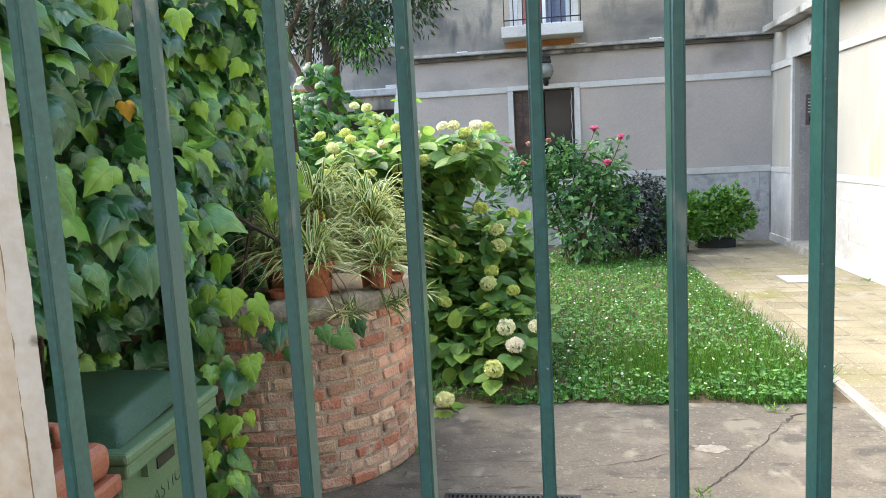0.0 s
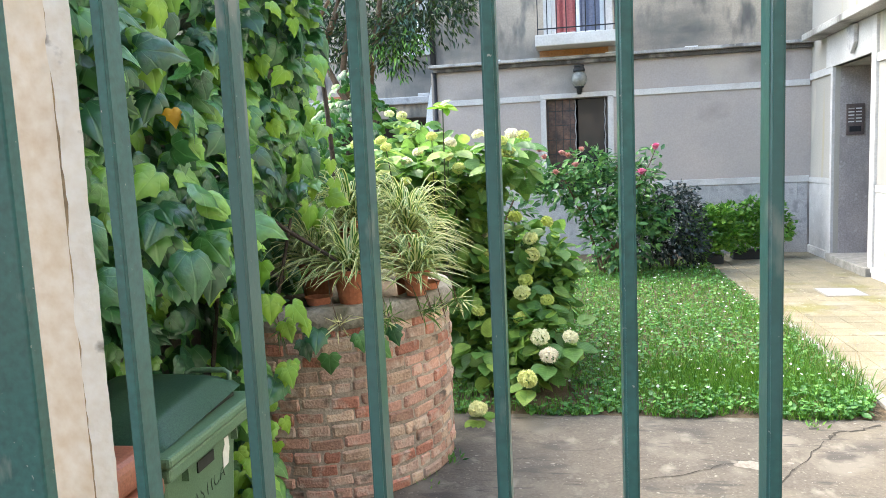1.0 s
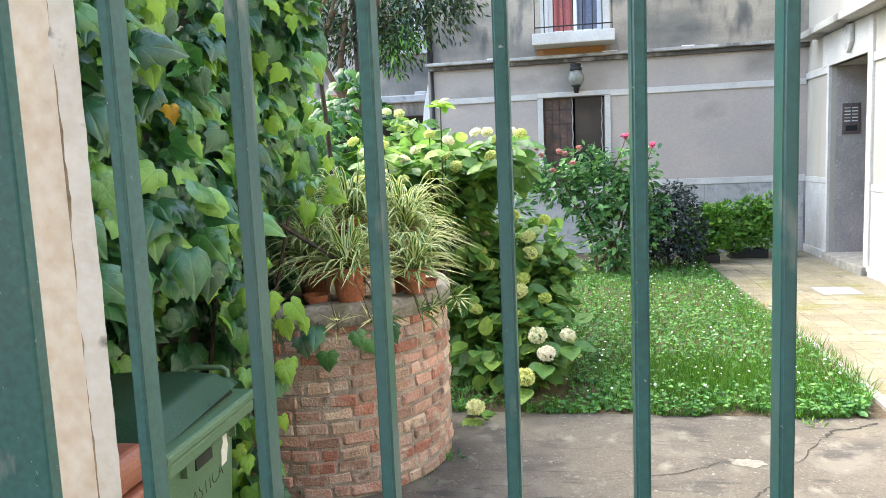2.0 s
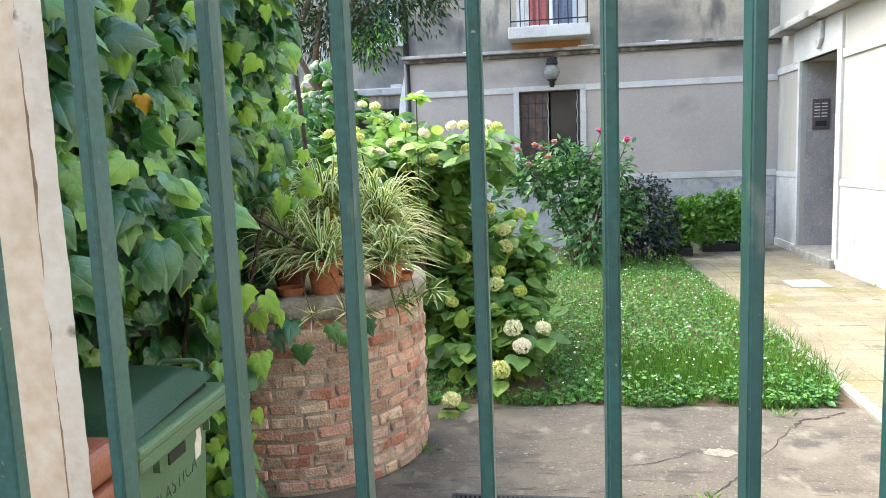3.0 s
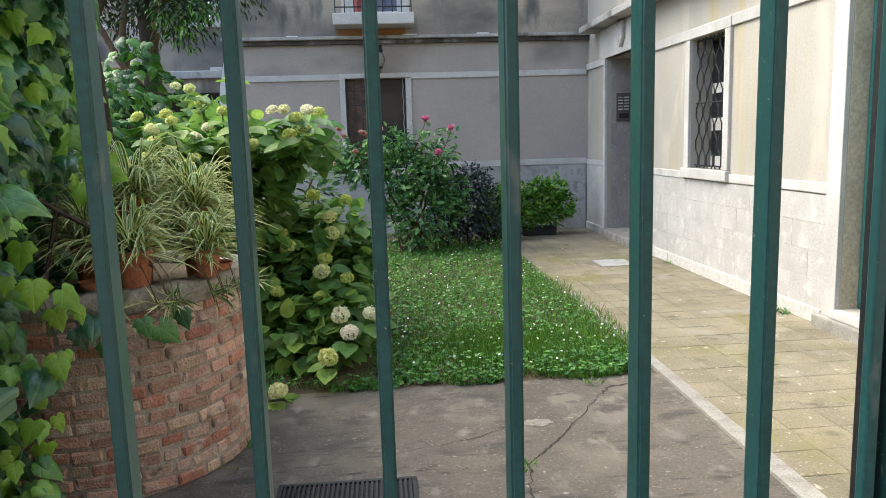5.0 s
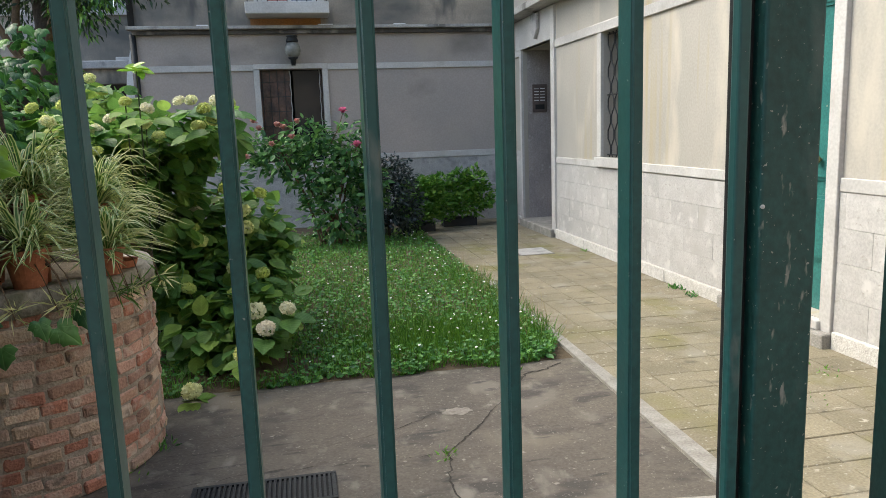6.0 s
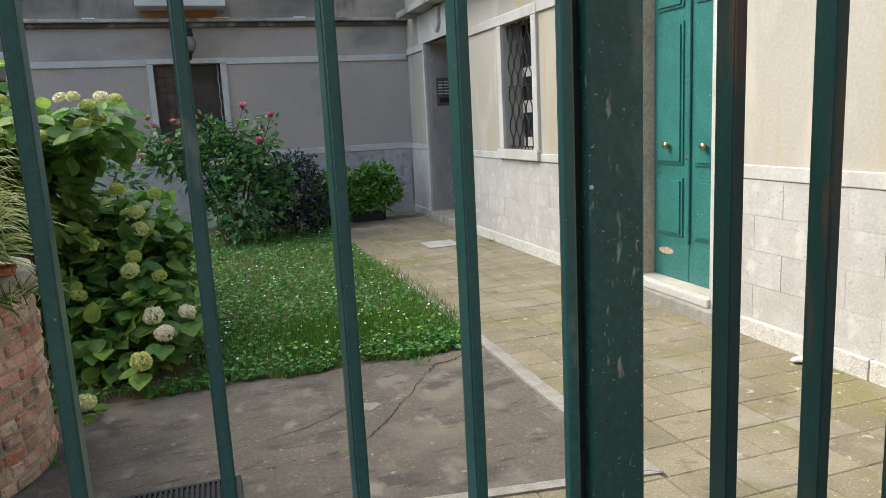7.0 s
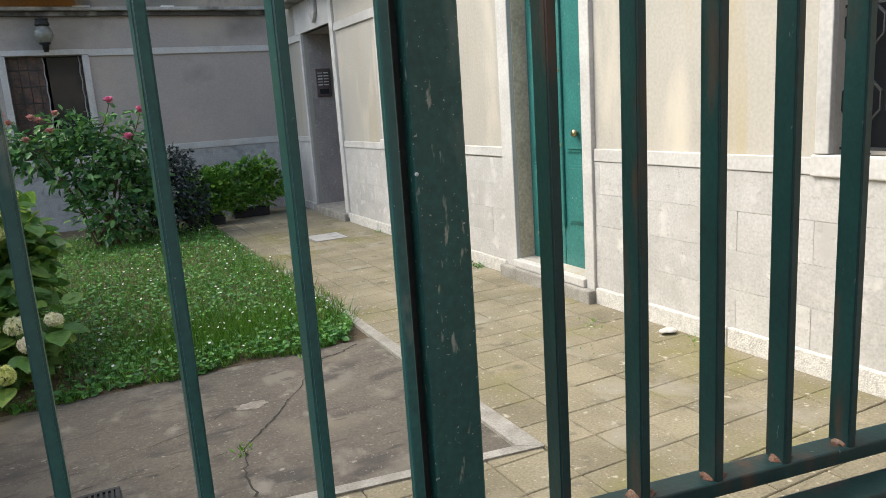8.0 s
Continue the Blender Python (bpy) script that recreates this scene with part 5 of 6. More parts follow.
HEADS_B = [(-0.51, 5.6, 1.09), (-0.27, 5.56, 1.05), (-0.39, 5.42, 0.94), (-0.7, 5.43, 0.95), (-0.79, 5.45, 0.96), (-0.72, 5.31, 0.85), (-0.67, 5.2, 0.77), (-0.41, 5.1, 0.69), (-0.43, 5.0, 0.62),
           (-0.26, 4.95, 0.58), (-0.71, 4.86, 0.53), (-0.43, 4.8, 0.49), (-0.3, 4.66, 0.4), (-0.11, 4.66, 0.4), (-0.24, 4.52, 0.32), (-0.36, 4.33, 0.23), (-0.65, 4.25, 0.07), (-0.93, 5.23, 0.79), (-0.37, 5.3, 0.84)]
hydrangea((-1.05, 5.1, 0.02), [(-0.55, 0.0, 1.25, 0.35, 0.3, 0.33), (-0.15, 0.05, 1.35, 0.35, 0.3, 0.33), (0.2, 0.0, 1.42, 0.32, 0.28, 0.25), (0.5, 0.0, 1.5, 0.22, 0.25, 0.18), (-0.35, 0.75, 1.6, 0.35, 0.25, 0.25), (-0.2, -0.1, 0.9, 0.5, 0.3, 0.4), (0.1, -0.1, 1.15, 0.35, 0.25, 0.3)],
          HEADS_A, 1700, "tall hydrangea with cream and lime flower heads", 0.125, 0.037)
hydrangea((-0.55, 5.0, 0.02), [(0.1, 0.5, 0.8, 0.32, 0.25, 0.22), (0.1, 0.15, 0.55, 0.33, 0.3, 0.25), (0.2, -0.3, 0.35, 0.28, 0.25, 0.2), (-0.05, -0.45, 0.2, 0.22, 0.2, 0.2), (-0.2, 0.2, 0.55, 0.25, 0.3, 0.3), (0.12, -0.55, 0.22, 0.2, 0.15, 0.15), (-0.28, 0.25, 0.8, 0.25, 0.25, 0.28), (-0.2, -0.15, 0.5, 0.25, 0.22, 0.28), (0.3, 0.3, 0.7, 0.2, 0.2, 0.2)],
          HEADS_B, 1600, "low hydrangea with round cream flower heads spilling over the lawn", 0.13, 0.046)
q = np.repeat(np.array([[-0.89, 4.72, 1.88]]), 9, axis=0) + nr.normal(size=(9, 3)) * 0.012
sprig = thing("hydrangea_shoot", pose(-0.89, 4.72, 0.02), "upright pale green hydrangea shoot with young leaves", "shrub", group="hydrangeas by the planter")
foliage("young_leaves", OVATE, q - np.array([-0.89, 4.72, 0.02]), nr.normal(size=(9, 3)) * np.array([1, 1, 0.3]) + np.array([0, 0, 0.25]), np.array([0, -0.4, 1.0]) + nr.normal(size=(9, 3)) * 0.3, nr.uniform(0.07, 0.12, 9), L_LIME, sprig, "pale young leaves")
bm = bmesh.new()
tube(bm, [(-0.1, 0.3, 0), (-0.03, 0.1, 1.0), (0, 0, 1.86)], [0.009, 0.007, 0.004], 5)
part("stem", bm, M_GREENSTEM, sprig)
# darker shrub filling the gap under the tall hydrangea
sh = thing("laurel_shrub", pose(-0.95, 6.6, 0.02), "dark leafy shrub behind the hydrangeas", "shrub")
p, tp, nm = clump(nr, [(0.0, 0, 0.75, 0.5, 0.4, 0.5), (0.25, 0.0, 1.05, 0.35, 0.3, 0.3), (-0.5, 0, 0.9, 0.5, 0.4, 0.6)], 900, droop=0.3)
foliage("foliage", SMALL, p, tp, nm, nr.uniform(0.07, 0.12, len(p)), L_ROSELEAF, sh, "dark green leaves")
bm = bmesh.new()
tube(bm, [(0, 0, 0), (0.1, 0, 0.6), (0.35, -0.1, 1.15)], [0.02, 0.015, 0.008], 6)
part("stem", bm, M_STEM, sh)

# ---- rose bush ----
rose = thing("rose_bush", pose(0.15, 9.35, 0.02), "leafy rose bush with pink and faded blooms before the wall", "shrub")
lumps = [(0.35, 0, 0.55, 0.5, 0.45, 0.5), (0.15, 0, 1.0, 0.45, 0.4, 0.4), (-0.4, 0, 1.15, 0.35, 0.3, 0.25), (0.0, 0, 1.4, 0.3, 0.25, 0.25), (0.55, 0, 1.25, 0.28, 0.3, 0.3), (-0.6, 0, 1.3, 0.2, 0.2, 0.2), (0.75, 0, 0.75, 0.25, 0.3, 0.3)]
p, tp, nm = clump(nr, lumps, 2600, inner=0.3, droop=0.25, up=0.6)
foliage("foliage", SMALL, p, tp, nm, nr.uniform(0.075, 0.13, len(p)), L_ROSELEAF, rose, "mid green rose leaves")
for i in range(9):
    a = rnd.uniform(-0.7, 0.8)
    bm = bmesh.new()
    tube(bm, [(0.25 + 0.05 * i - 0.2, 0, 0), (a * 0.5 + 0.1, rnd.uniform(-0.2, 0.2), 0.7), (a, rnd.uniform(-0.2, 0.2), 1.3)], [0.016, 0.012, 0.006], 6)
    part("cane", bm, M_STEM, rose)


def rose_bloom(parent, at, s, m):
    r = np.random.default_rng(int(abs(at[0]) * 1000) + 3)
    n = 26
    d = unit(r.normal(size=(n, 3)) * np.array([1, 1, 0.7]) + np.array([0, 0, 0.3]))
    foliage("bloom", OVATE, np.array(at) - d * s * 0.15, np.array([0, 0, 0.8]) + d * 0.9, -d, np.full(n, s), m, parent, "rose bloom of overlapping petals")


for i, at in enumerate([(-0.15, 9.3, 1.54), (-0.05, 9.3, 1.42), (-0.3, 9.3, 1.34), (-0.44, 9.3, 1.53), (-0.5, 9.3, 1.62), (0.03, 9.3, 1.6), (-0.22, 9.3, 1.57), (-0.62, 9.3, 1.2), (0.6, 9.3, 1.71), (0.92, 9.3, 1.59), (0.75, 9.3, 1.3)]):
    rose_bloom(rose, (at[0] * 0.965 - 0.15, at[1] - 9.67, at[2] - 0.02), 0.085 if i > 7 else 0.07, L_ROSE[0] if i > 7 else L_ROSE[1])
for at in ((0.6, 9.3, 1.71), (0.92, 9.3, 1.59), (0.75, 9.3, 1.3)):
    bm = bmesh.new()
    tube(bm, [(at[0] - 0.35, 0, at[2] - 0.45), (at[0] * 0.965 - 0.2, -0.2, at[2] - 0.2), (at[0] * 0.965 - 0.15, -0.36, at[2] - 0.03)], [0.008, 0.006, 0.005], 5)
    part("cane", bm, M_STEM, rose)
    q = np.array([at[0] * 0.965 - 0.15, -0.33, at[2] - 0.1]) + nr.normal(size=(10, 3)) * 0.07
    foliage("bloom_leaves", SMALL, q, nr.normal(size=(10, 3)), np.array([0, -0.4, 1]) + nr.normal(size=(10, 3)) * 0.3, nr.uniform(0.07, 0.1, 10), L_ROSELEAF, rose, "leaves under the bloom")

# ---- dark and fresh shrubs ----
sh = thing("dark_shrub", pose(1.15, 9.65, 0.02), "rounded shrub with blackish bronze green leaves", "shrub")
p, tp, nm = clump(nr, [(0, 0, 0.55, 0.42, 0.4, 0.5), (0.05, 0, 0.9, 0.3, 0.3, 0.25), (0.25, 0, 0.4, 0.25, 0.3, 0.35), (-0.25, 0, 0.4, 0.3, 0.3, 0.35)], 3200, inner=0.3, droop=0.3)
foliage("foliage", SMALL, p, tp, nm, nr.uniform(0.045, 0.075, len(p)), L_DARK, sh, "blackish leaves")
bm = bmesh.new()
tube(bm, [(0, 0, 0), (0, 0, 0.5)], [0.03, 0.015], 6)
part("stem", bm, M_BARK, sh)
for x0, y0, w, hgt, lab in ((1.72, 10.35, 0.36, 0.80, "small fresh green shrub beside the dark shrub"), (2.36, 10.75, 0.52, 0.86, "fresh green shrub in a dark trough by the wall")):
    sh = thing("green_shrub", pose(x0, y0, 0.0), lab, "shrub", group="green shrubs by the back wall")
    lumps = [(w * u, v, hgt * zz, w * 0.34, 0.16, hgt * 0.2) for u, v, zz in ((-0.7, 0, 0.45), (-0.35, -0.1, 0.3), (0.0, -0.1, 0.4), (0.4, -0.05, 0.35), (0.75, 0, 0.5), (-0.5, 0, 0.72), (0.05, 0.05, 0.78), (0.5, 0, 0.8), (-0.15, 0, 0.55), (0.25, 0, 0.62))]
    p, tp, nm = clump(nr, lumps, 2300, inner=0.3, droop=-0.2, up=0.5)
    foliage("foliage", SMALL, p, tp, nm, nr.uniform(0.06, 0.105, len(p)), L_FRESH, sh, "fresh green leaves")
    bm = bmesh.new()
    box(bm, -w * 0.5, -0.11, 0.0, w * 0.5, 0.11, 0.13)
    bevel(bm, 0.012)
    part("trough", bm, M_IRON, sh, "dark planting trough")

# ---- spider plants in terracotta pots on the planter ----
M_SPG = leaf_mat("spider_leaf_green", [(0.0, (0.06, 0.16, 0.03)), (1.0, (0.13, 0.26, 0.05))], 0.45, 0.25)
M_SPW = leaf_mat("spider_leaf_cream", [(0.0, (0.60, 0.64, 0.25)), (1.0, (0.82, 0.82, 0.47))], 0.5, 0.3)


def spider_plant(at, pot_r, pot_h, blades, reach, label):
    t = thing("spider_plant", pose(*at), label, "potted plant", group="spider plants on the planter")
    bm = bmesh.new()
    lathe(bm, [(pot_r * 0.7, 0), (pot_r * 0.95, pot_h * 0.8), (pot_r * 1.08, pot_h * 0.8), (pot_r * 1.1, pot_h), (pot_r * 0.95, pot_h), (pot_r * 0.9, pot_h * 0.85), (0.0, pot_h * 0.85)], 22)
    part("pot", bm, M_TERRA, t, "terracotta pot", smooth=False)
    verts, faces, idx = [], [], []
    for b in range(blades):
        a = rnd.uniform(0, 2 * math.pi)
        L = reach * rnd.uniform(0.45, 1.1)
        rise = rnd.uniform(0.35, 2.0) if b % 5 else rnd.uniform(0.0, 0.4)
        w = rnd.uniform(0.0055, 0.0095)
        side = Vector((-math.sin(a), math.cos(a), 0))
        out = Vector((math.cos(a), math.sin(a), 0))
        cur = 0.04 * rnd.uniform(-1, 1)
        n0 = len(verts)
        S = 7
        for i in range(S + 1):
            u = i / S
            c = out * (0.02 + L * u * (1.15 / (1 + 0.38 * rise))) + side * cur * u * u * 4
            c.z = pot_h * 0.9 + L * (rise * 1.35 * u - (0.30 + 0.85 * rise) * u * u)
            ww = w * (1 - u ** 2.5) + 0.0006
            for k, lift in ((-1, 0.35), (-0.52, 0.0), (0.52, 0.0), (1, 0.35)):
                verts.append(c + side * ww * k + Vector((0, 0, ww * lift)))
        for i in range(S):
            q = n0 + i * 4
            for k in range(3):
                faces.append((q + k, q + k + 1, q + k + 5, q + k + 4))
                idx.append(1 if k == 1 else 0)
    me = bpy.data.meshes.new("leaves")
    me.from_pydata([tuple(v) for v in verts], [], faces)
    me.materials.append(M_SPW)
    me.materials.append(M_SPG)
    me.polygons.foreach_set("material_index", idx)
    ob = new("leaves", me)
    ob.parent = t
    tagged(ob, "arching cream striped strap leaves", kind="stuff")
    return t


spider_plant((-1.06, 3.13, 0.90), 0.085, 0.155, 210, 0.29, "bushy spider plant with striped leaves in a terracotta pot")
spider_plant((-0.80, 3.30, 0.90), 0.065, 0.12, 170, 0.25, "spider plant with trailing striped leaves in a terracotta pot")
spider_plant((-1.27, 3.27, 0.90), 0.085, 0.17, 220, 0.32, "large spider plant with pale striped leaves in a terracotta pot")
spider_plant((-0.90, 3.56, 0.85), 0.08, 0.34, 300, 0.34, "spider plant behind the other pots with striped leaves")
spider_plant((-1.16, 3.50, 0.85), 0.08, 0.40, 300, 0.34, "tall potted spider plant with dense striped leaves")
spider_plant((-1.40, 3.55, 0.85), 0.08, 0.30, 220, 0.30, "spider plant by the ivy with striped leaves")
for x, y, r in ((-0.79, 3.462, 0.072), (-1.21, 3.09, 0.06)):
    s = thing("pot_saucer", pose(x, y, 0.902), "round terracotta saucer on the planter rim", "saucer")
    bm = bmesh.new()
    lathe(bm, [(r * 0.85, 0), (r, 0.03), (r * 1.04, 0.034), (r * 0.94, 0.03), (r * 0.8, 0.008), (0, 0.008)], 24)
    part("saucer", bm, M_TERRA, s)
# runners with plantlets hanging over the rim
run = thing("spider_runners", pose(-0.95, 3.1, 0.9), "thin dry runners with small plantlets hanging over the planter", "plant")
for i in range(14):
    a = rnd.uniform(-2.0, -0.1)
    r0, r1 = PR - 0.1, PR + 0.06
    bx, by = PX + 0.95, PY - 3.1
    bm = bmesh.new()
    tube(bm, [(bx + r0 * math.cos(a), by + r0 * math.sin(a), 0.14), (bx + r1 * math.cos(a), by + r1 * math.sin(a), 0.06), (bx + (r1 + 0.02) * math.cos(a + 0.05), by + (r1 + 0.02) * math.sin(a + 0.05), -0.06 - 0.06 * rnd.random())], [0.0022] * 3, 4)
    part("runner", bm, M_STEM, run)
    q = np.repeat(np.array([[bx + (r1 + 0.02) * math.cos(a + 0.05), by + (r1 + 0.02) * math.sin(a + 0.05), -0.06]]), 14, axis=0) + nr.normal(size=(14, 3)) * 0.008
    foliage("plantlet", NARROW, q, nr.normal(size=(14, 3)) + np.array([0.3, -0.4, -0.1]), nr.normal(size=(14, 3)) + np.array([0, -0.5, 1]), nr.uniform(0.06, 0.12, 14), M_SPW if i % 2 else M_SPG, run, "small striped plantlet", widths=nr.uniform(0.022, 0.035, 14))

# ---- lawn ----
lawn = thing("lawn", pose(0, 0, 0), "unkempt lawn of grass and clover dotted with white flowers", "lawn", kind="stuff")


def lawn_points(count, x0, x1, y0, y1, near=0.0):
    u = nr.random(count) ** (1 + near)
    p = np.stack([nr.uniform(x0, x1, count), y0 + (y1 - y0) * u, np.zeros(count)], axis=1)
    p[:, 2] = [lawn_z(a, b) for a, b in p[:, :2]]
    return p


def in_lawn(p):
    bare = np.exp(-((p[:, 0] + 0.35) ** 2 / 0.22 + (p[:, 1] - 4.5) ** 2 / 0.07))
    return p[(nr.random(len(p)) > bare * 1.2) & (p[:, 1] > 4.22 + 0.04 * np.sin(p[:, 0] * 9)) & (p[:, 0] < 1.50 + (p[:, 1] - 4.2) * 0.5)]


def up_tips(n, lean):
    return np.array([0, 0, 1.0]) + nr.normal(size=(n, 3)) * np.array([lean, lean, 0.1])


q = in_lawn(lawn_points(30000, -0.9, 1.70, 4.2, 10.3, 0.5))
foliage("grass", BLADE, q, up_tips(len(q), 0.4), nr.normal(size=(len(q), 3)), nr.uniform(0.035, 0.085, len(q)), L_GRASS, lawn, "short green grass blades", widths=nr.uniform(0.004, 0.008, len(q)))
q = in_lawn(lawn_points(20000, 0.0, 1.78, 4.3, 7.2, 0.3))
q = q[nr.random(len(q)) < 1.2 * np.exp(-((q[:, 0] - 0.85) ** 2 / 0.30 + (q[:, 1] - 4.80) ** 2 / 0.12)) + 0.35 * np.clip((q[:, 0] - 1.2) / 0.5, 0, 1)]
foliage("tall_grass", BLADE, q, up_tips(len(q), 0.35), nr.normal(size=(len(q), 3)), nr.uniform(0.06, 0.155, len(q)), L_LUSH, lawn, "longer grass along the path edge", widths=nr.uniform(0.004, 0.007, len(q)))
q = in_lawn(lawn_points(14000, -1.4, 1.70, 4.2, 10.4, 0.6)) + np.array([0, 0, 0.03])
q = q[nr.random(len(q)) > 0.9 * np.exp(-((q[:, 0] - 0.85) ** 2 / 0.30 + (q[:, 1] - 4.80) ** 2 / 0.10))]
q[:, 2] += nr.uniform(-0.01, 0.04, len(q))
foliage("clover", OVATE, q, nr.normal(size=(len(q), 3)) * np.array([1, 1, 0.2]), np.array([0, -0.2, 1.0]) + nr.normal(size=(len(q), 3)) * 0.3, nr.uniform(0.016, 0.036, len(q)), L_CLOVER, lawn, "low clover and weed leaves")
q = in_lawn(lawn_points(1400, -0.6, 1.6, 4.22, 4.75)) + np.array([0, 0, 0.02])
q = q[np.array([noise.noise((a * 3.1, b * 2.0, 7.0)) for a, b in q[:, :2]]) > 0.06]
foliage("edge_weeds", OVATE, q, nr.normal(size=(len(q), 3)) * np.array([1, 1, 0.2]) + np.array([0, -0.5, 0]), np.array([0, -0.4, 1.0]) + nr.normal(size=(len(q), 3)) * 0.35, nr.uniform(0.03, 0.06, len(q)), L_CLOVER, lawn, "broad weeds along the concrete edge")
q = in_lawn(lawn_points(420, -0.4, 1.68, 4.3, 10.0, 0.3))
q = q[nr.random(len(q)) < 0.25 + 0.4 * np.clip(q[:, 0] / 1.6, 0, 1)]
DISC = fan([(0.5 * math.cos(a), 0.5 + 0.5 * math.sin(a), 0.06 * (i % 2)) for i, a in enumerate([math.pi * 2 * k / 9 for k in range(9)])], (0, 0.5), -0.12)
foliage("white_flowers", DISC, q + np.array([0, 0, 0.075]) + np.abs(nr.normal(size=(len(q), 3))) * np.array([0, 0, 0.03]), nr.normal(size=(len(q), 3)) * np.array([1, 1, 0.1]), np.array([0, -0.7, 1.0]) + nr.normal(size=(len(q), 3)) * 0.3,
        nr.uniform(0.011, 0.020, len(q)), L_DAISY, lawn, "small white clover flowers")
q = np.concatenate([lawn_points(160, 1.45, 1.85, 4.6, 6.6), lawn_points(30, 1.5, 1.8, 6.6, 8.5)])
foliage("dry_stalks", BLADE, q, up_tips(len(q), 0.35), nr.normal(size=(len(q), 3)), nr.uniform(0.16, 0.32, len(q)), L_STRAW, lawn, "thin dry grass stalks leaning over the kerb", widths=nr.uniform(0.002, 0.0035, len(q)))

# weeds in the joints and cracks
for x, y, n, s in ((0.60, 3.06, 20, 0.032), (-0.70, 3.50, 22, 0.045), (-0.80, 3.22, 14, 0.035), (3.23, 5.75, 40, 0.05), (3.22, 5.45, 22, 0.05), (2.95, 3.55, 16, 0.03), (2.6, 3.2, 10, 0.02), (1.2, 4.1, 24, 0.035), (3.22, 7.9, 18, 0.04), (3.2, 2.9, 14, 0.03)):
    w = thing("weed_tuft", pose(x, y, 0), "small weed tuft growing from a crack", "weed", group="weeds in cracks")
    q = nr.normal(size=(n, 3)) * np.array([0.03, 0.05, 0.0])
    foliage("leaves", NARROW, q, up_tips(n, 0.9), nr.normal(size=(n, 3)), nr.uniform(s * 0.6, s * 1.3, n), L_CLOVER if s > 0.04 else L_GRASS, w, "weed leaves")

# ---- cracks, patches and litter on the yard ----
M_CRACK = mat("dark_crack", (0.05, 0.043, 0.036), (0.03, 0.027, 0.022), 1.0, scale=30, fine=80, bump=0.2)
M_PATCH = mat("pale_cement_patch", (0.24, 0.215, 0.185), (0.17, 0.15, 0.13), 0.95, scale=14, fine=80, bump=0.3)


def crack(pts, w):
    bm = bmesh.new()
    fine = []
    for a, b in zip(pts, pts[1:]):
        for i in range(7):
            t = i / 7
            fine.append((a[0] + (b[0] - a[0]) * t + rnd.uniform(-1, 1) * 0.012, a[1] + (b[1] - a[1]) * t + rnd.uniform(-1, 1) * 0.012))
    prev = None
    for i, (x, y) in enumerate(fine):
        ww = w * rnd.uniform(0.3, 1.2)
        cur = (bm.verts.new((x - ww, y + ww * 0.5, -0.0035)), bm.verts.new((x + ww, y - ww * 0.5, -0.0035)))
        if prev:
            bm.faces.new((prev[0], prev[1], cur[1], cur[0]))
        prev = cur
    part("crack", bm, M_CRACK, bpy.data.objects["concrete_yard"])


crack([(0.95, 3.52), (0.80, 3.32), (0.72, 3.21), (0.62, 3.08), (0.58, 2.85), (0.57, 2.6)], 0.005)
crack([(1.55, 4.16), (1.42, 4.05), (1.28, 4.02), (1.22, 3.88)], 0.009)
crack([(1.20, 3.9), (0.95, 3.52), (0.72, 3.60)], 0.003)
crack([(-0.55, 3.35), (0.05, 3.30), (0.42, 3.42), (0.72, 3.60)], 0.003)
crack([(-0.68, 3.05), (-0.2, 3.12), (0.3, 3.08), (0.62, 3.08)], 0.003)
for x, y, r, st in ((0.76, 3.56, 0.06, 1.3),):
    bm = bmesh.new()
    prism(bm, [(x + r * st * math.cos(a) * (1 + 0.45 * noise.noise((a * 3, x * 7, y * 3))), y + r / st * math.sin(a) * (1 + 0.45 * noise.noise((a * 3, x * 9, y)))) for a in [math.pi * 2 * k / 40 for k in range(40)]], -0.008, -0.0042)
    part("cement_patch", bm, M_PATCH, bpy.data.objects["concrete_yard"], "rough pale cement patch")
rock = thing("loose_stone", pose(3.18, 3.10, 0.0), "white broken stone lying against the plinth", "stone")
bm = bmesh.new()
bmesh.ops.create_icosphere(bm, subdivisions=2, radius=0.042, matrix=Matrix.Diagonal((1.5, 0.9, 0.4, 1)))
for v in bm.verts:
    v.co *= 1 + 0.5 * noise.noise(v.co * 22)
    v.co.z += 0.02
part("stone", bm, M_PLINTH, rock)

# ---- pieces: bricks of the planter ----
brick_sets = {L: [box_mesh("brick", L, 0.05, 0.051, m, 0.008, 0.0038) for m in BRICKS for _ in range(2)] for L in (0.075, 0.105, 0.125, 0.145)}
for c in range(13):
    ang = rnd.random() * 0.3 + (0.11 if c % 2 else 0)
    end = ang + 2 * math.pi
    z = 0.032 + c * COURSE
    while ang < end - 0.08:
        L = rnd.choice((0.075, 0.105, 0.125, 0.125, 0.145, 0.145))
        da = (L + rnd.uniform(0.006, 0.012)) / PR
        if ang + da > end:
            break
        a = ang + da / 2
        off = PR - 0.025 + rnd.uniform(-0.006, 0.004)
        if -1.2 * math.pi < (a - 2 * math.pi if a > math.pi else a) < 0.9:
            wave = 0.007 * math.sin(a * 3 + c * 0.4)
            shared("brick", rnd.choice(brick_sets[L]), pose(off * math.cos(a), off * math.sin(a), z + wave + rnd.uniform(-0.005, 0.005), rnd.uniform(-2, 2), rnd.uniform(-2.2, 2.2), math.degrees(a) + 90 + rnd.uniform(-3, 3))
                   @ Matrix.Diagonal((rnd.uniform(0.95, 1.0), 1, rnd.uniform(0.92, 1.08), 1)), planter)
        ang += da

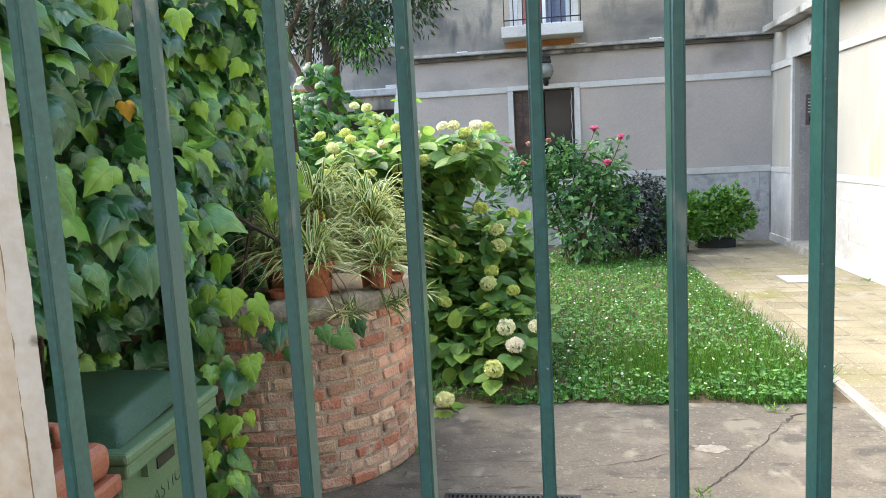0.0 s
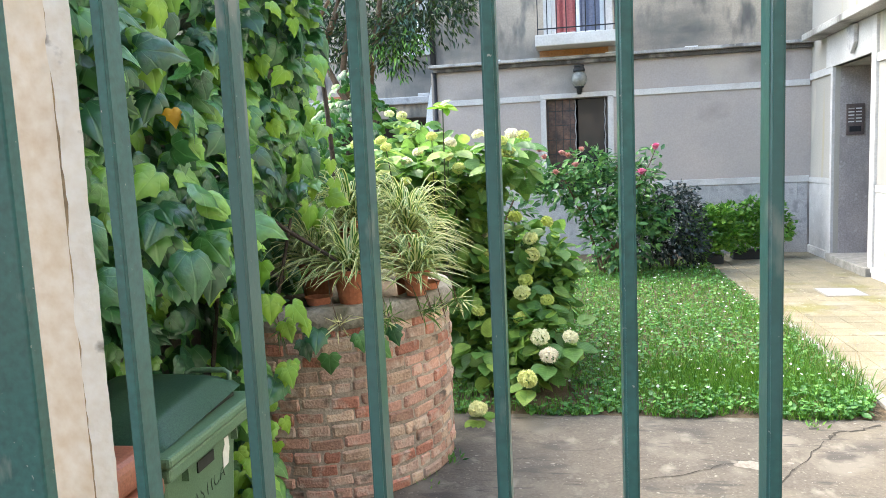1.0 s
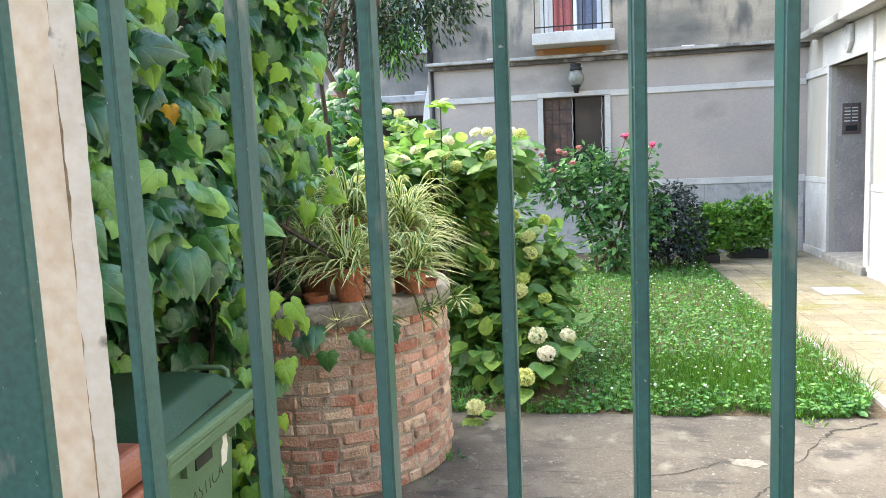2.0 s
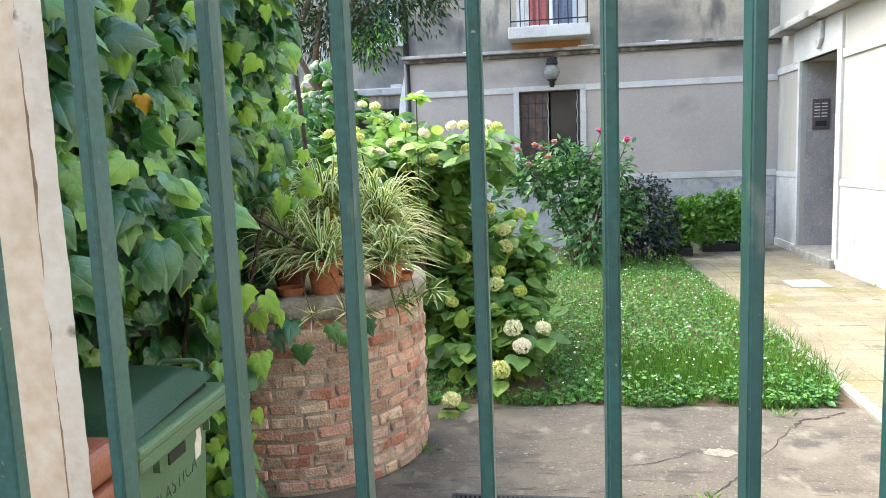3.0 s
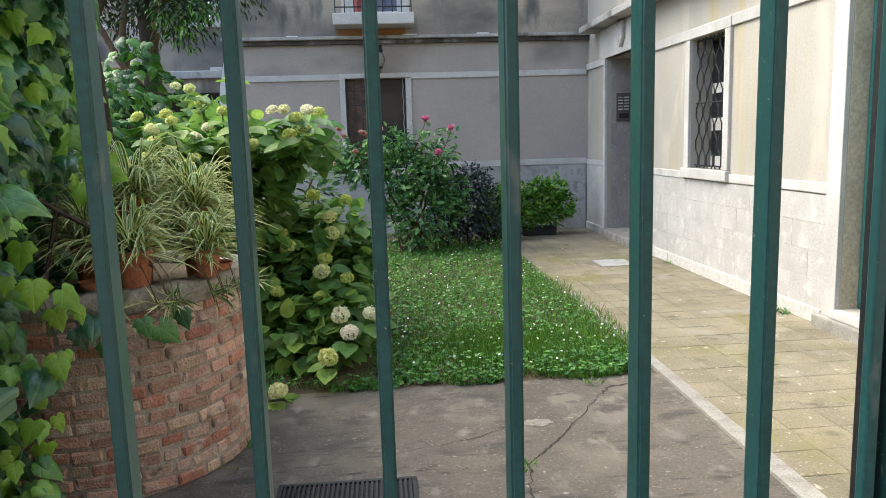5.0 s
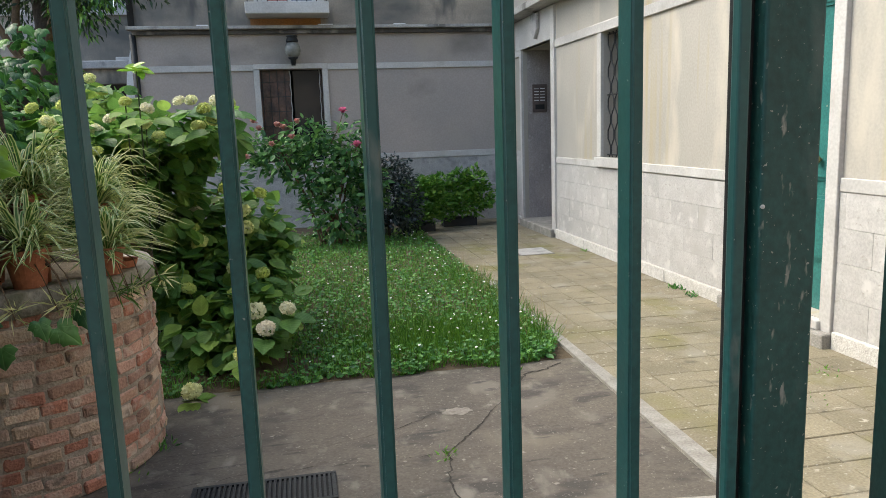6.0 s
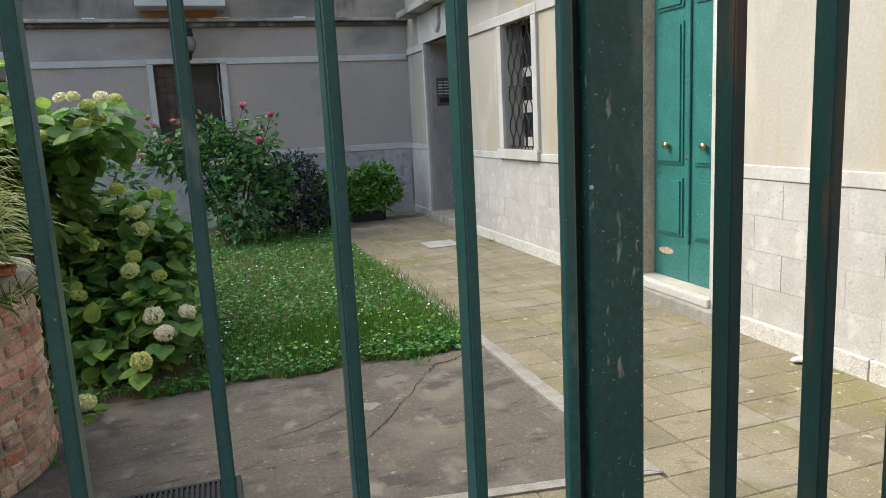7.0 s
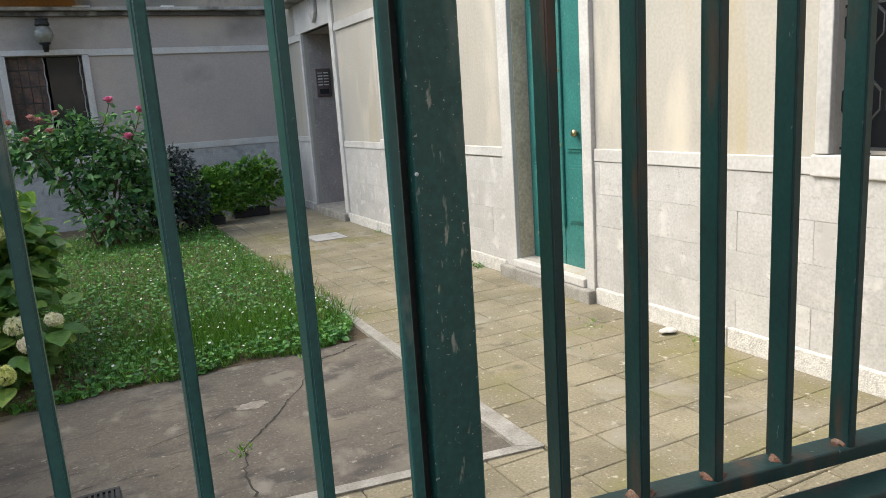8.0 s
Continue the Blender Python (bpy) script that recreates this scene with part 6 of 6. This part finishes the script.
# ---- pieces: cladding tiles ----
def tile_wall(parent, axis, a, b, z0, z1, rows, length, material, face):
    h = (z1 - z0) / rows
    for r in range(rows):
        u = a - (length * 0.5 if r % 2 else 0)
        while u < b - 0.02:
            u0, u1 = max(u, a), min(u + length, b)
            if u1 - u0 > 0.05:
                j = rnd.uniform(0, 0.0025)
                if axis == "y":
                    boxpart("stone_tile", (face - 0.012 - j, u0 + 0.0006, z0 + r * h + 0.0006, face + 0.003, u1 - 0.0006, z0 + (r + 1) * h - 0.0006), material, parent, bev=0.0015)
                else:
                    boxpart("stone_tile", (u0 + 0.0015, face - 0.012 - j, z0 + r * h + 0.0015, u1 - 0.0015, face + 0.003, z0 + (r + 1) * h - 0.0015), material, parent, bev=0.002)
            u += length


tile_wall(wall_r, "y", 0.4, D0 - 0.107, 0.114, 0.998, 4, 0.46, M_TILE, XR)
tile_wall(wall_r, "y", D1 + 0.162, P0 - 0.137, 0.114, 0.978, 4, 0.46, M_TILE, XR)
tile_wall(wall_b, "x", BX0 + 0.01, XR - 0.04, 0.0, 1.028, 4, 0.62, M_TILE_BACK, YB)

# ---- pieces: paving slabs ----
slab_mesh = {}


def slab(x0, y0, x1, y1):
    dx, dy = x1 - x0 - 0.003, y1 - y0 - 0.003
    key = (round(dx, 3), round(dy, 3))
    if key not in slab_mesh:
        slab_mesh[key] = box_mesh("paving_slab", dx, dy, 0.04, M_SLAB, 0.004, 0.0008)
    shared("paving_slab", slab_mesh[key], pose((x0 + x1) / 2, (y0 + y1) / 2, -0.0195 + rnd.uniform(-0.0018, 0.0012), rnd.uniform(-0.15, 0.15), rnd.uniform(-0.15, 0.15), 0), PAVE)


PAVE = bpy.data.objects["paving_bed"]
DX, DY = 0.2585, 0.2415
XS = [1.735, 1.972] + [1.972 + DX * i for i in range(1, 5)] + [3.282]
y = 2.30
while y < 11.3:
    y1 = min(y + DY, 11.34)
    for x0, x1 in zip(XS, XS[1:]):
        slab(x0, y, x1, y1)
    y = y1
PAVE = bpy.data.objects["paving_bed_front"]
y = 2.30
for row in range(7):
    y0 = y - DY
    for i in range(-14, 6):
        slab(1.972 + DX * (i - 1), y0, min(1.972 + DX * i, 3.282), y)
    y = y0
for row in range(2):
    for i in range(-14, 0):
        x1 = 1.972 + DX * i
        y0, y1 = 2.30 + DY * row, min(2.30 + DY * (row + 1), 2.345 + (1.72 - x1 + DX / 2) * 0.1425)
        if y1 - y0 > 0.03:
            slab(x1 - DX, y0, x1, y1)
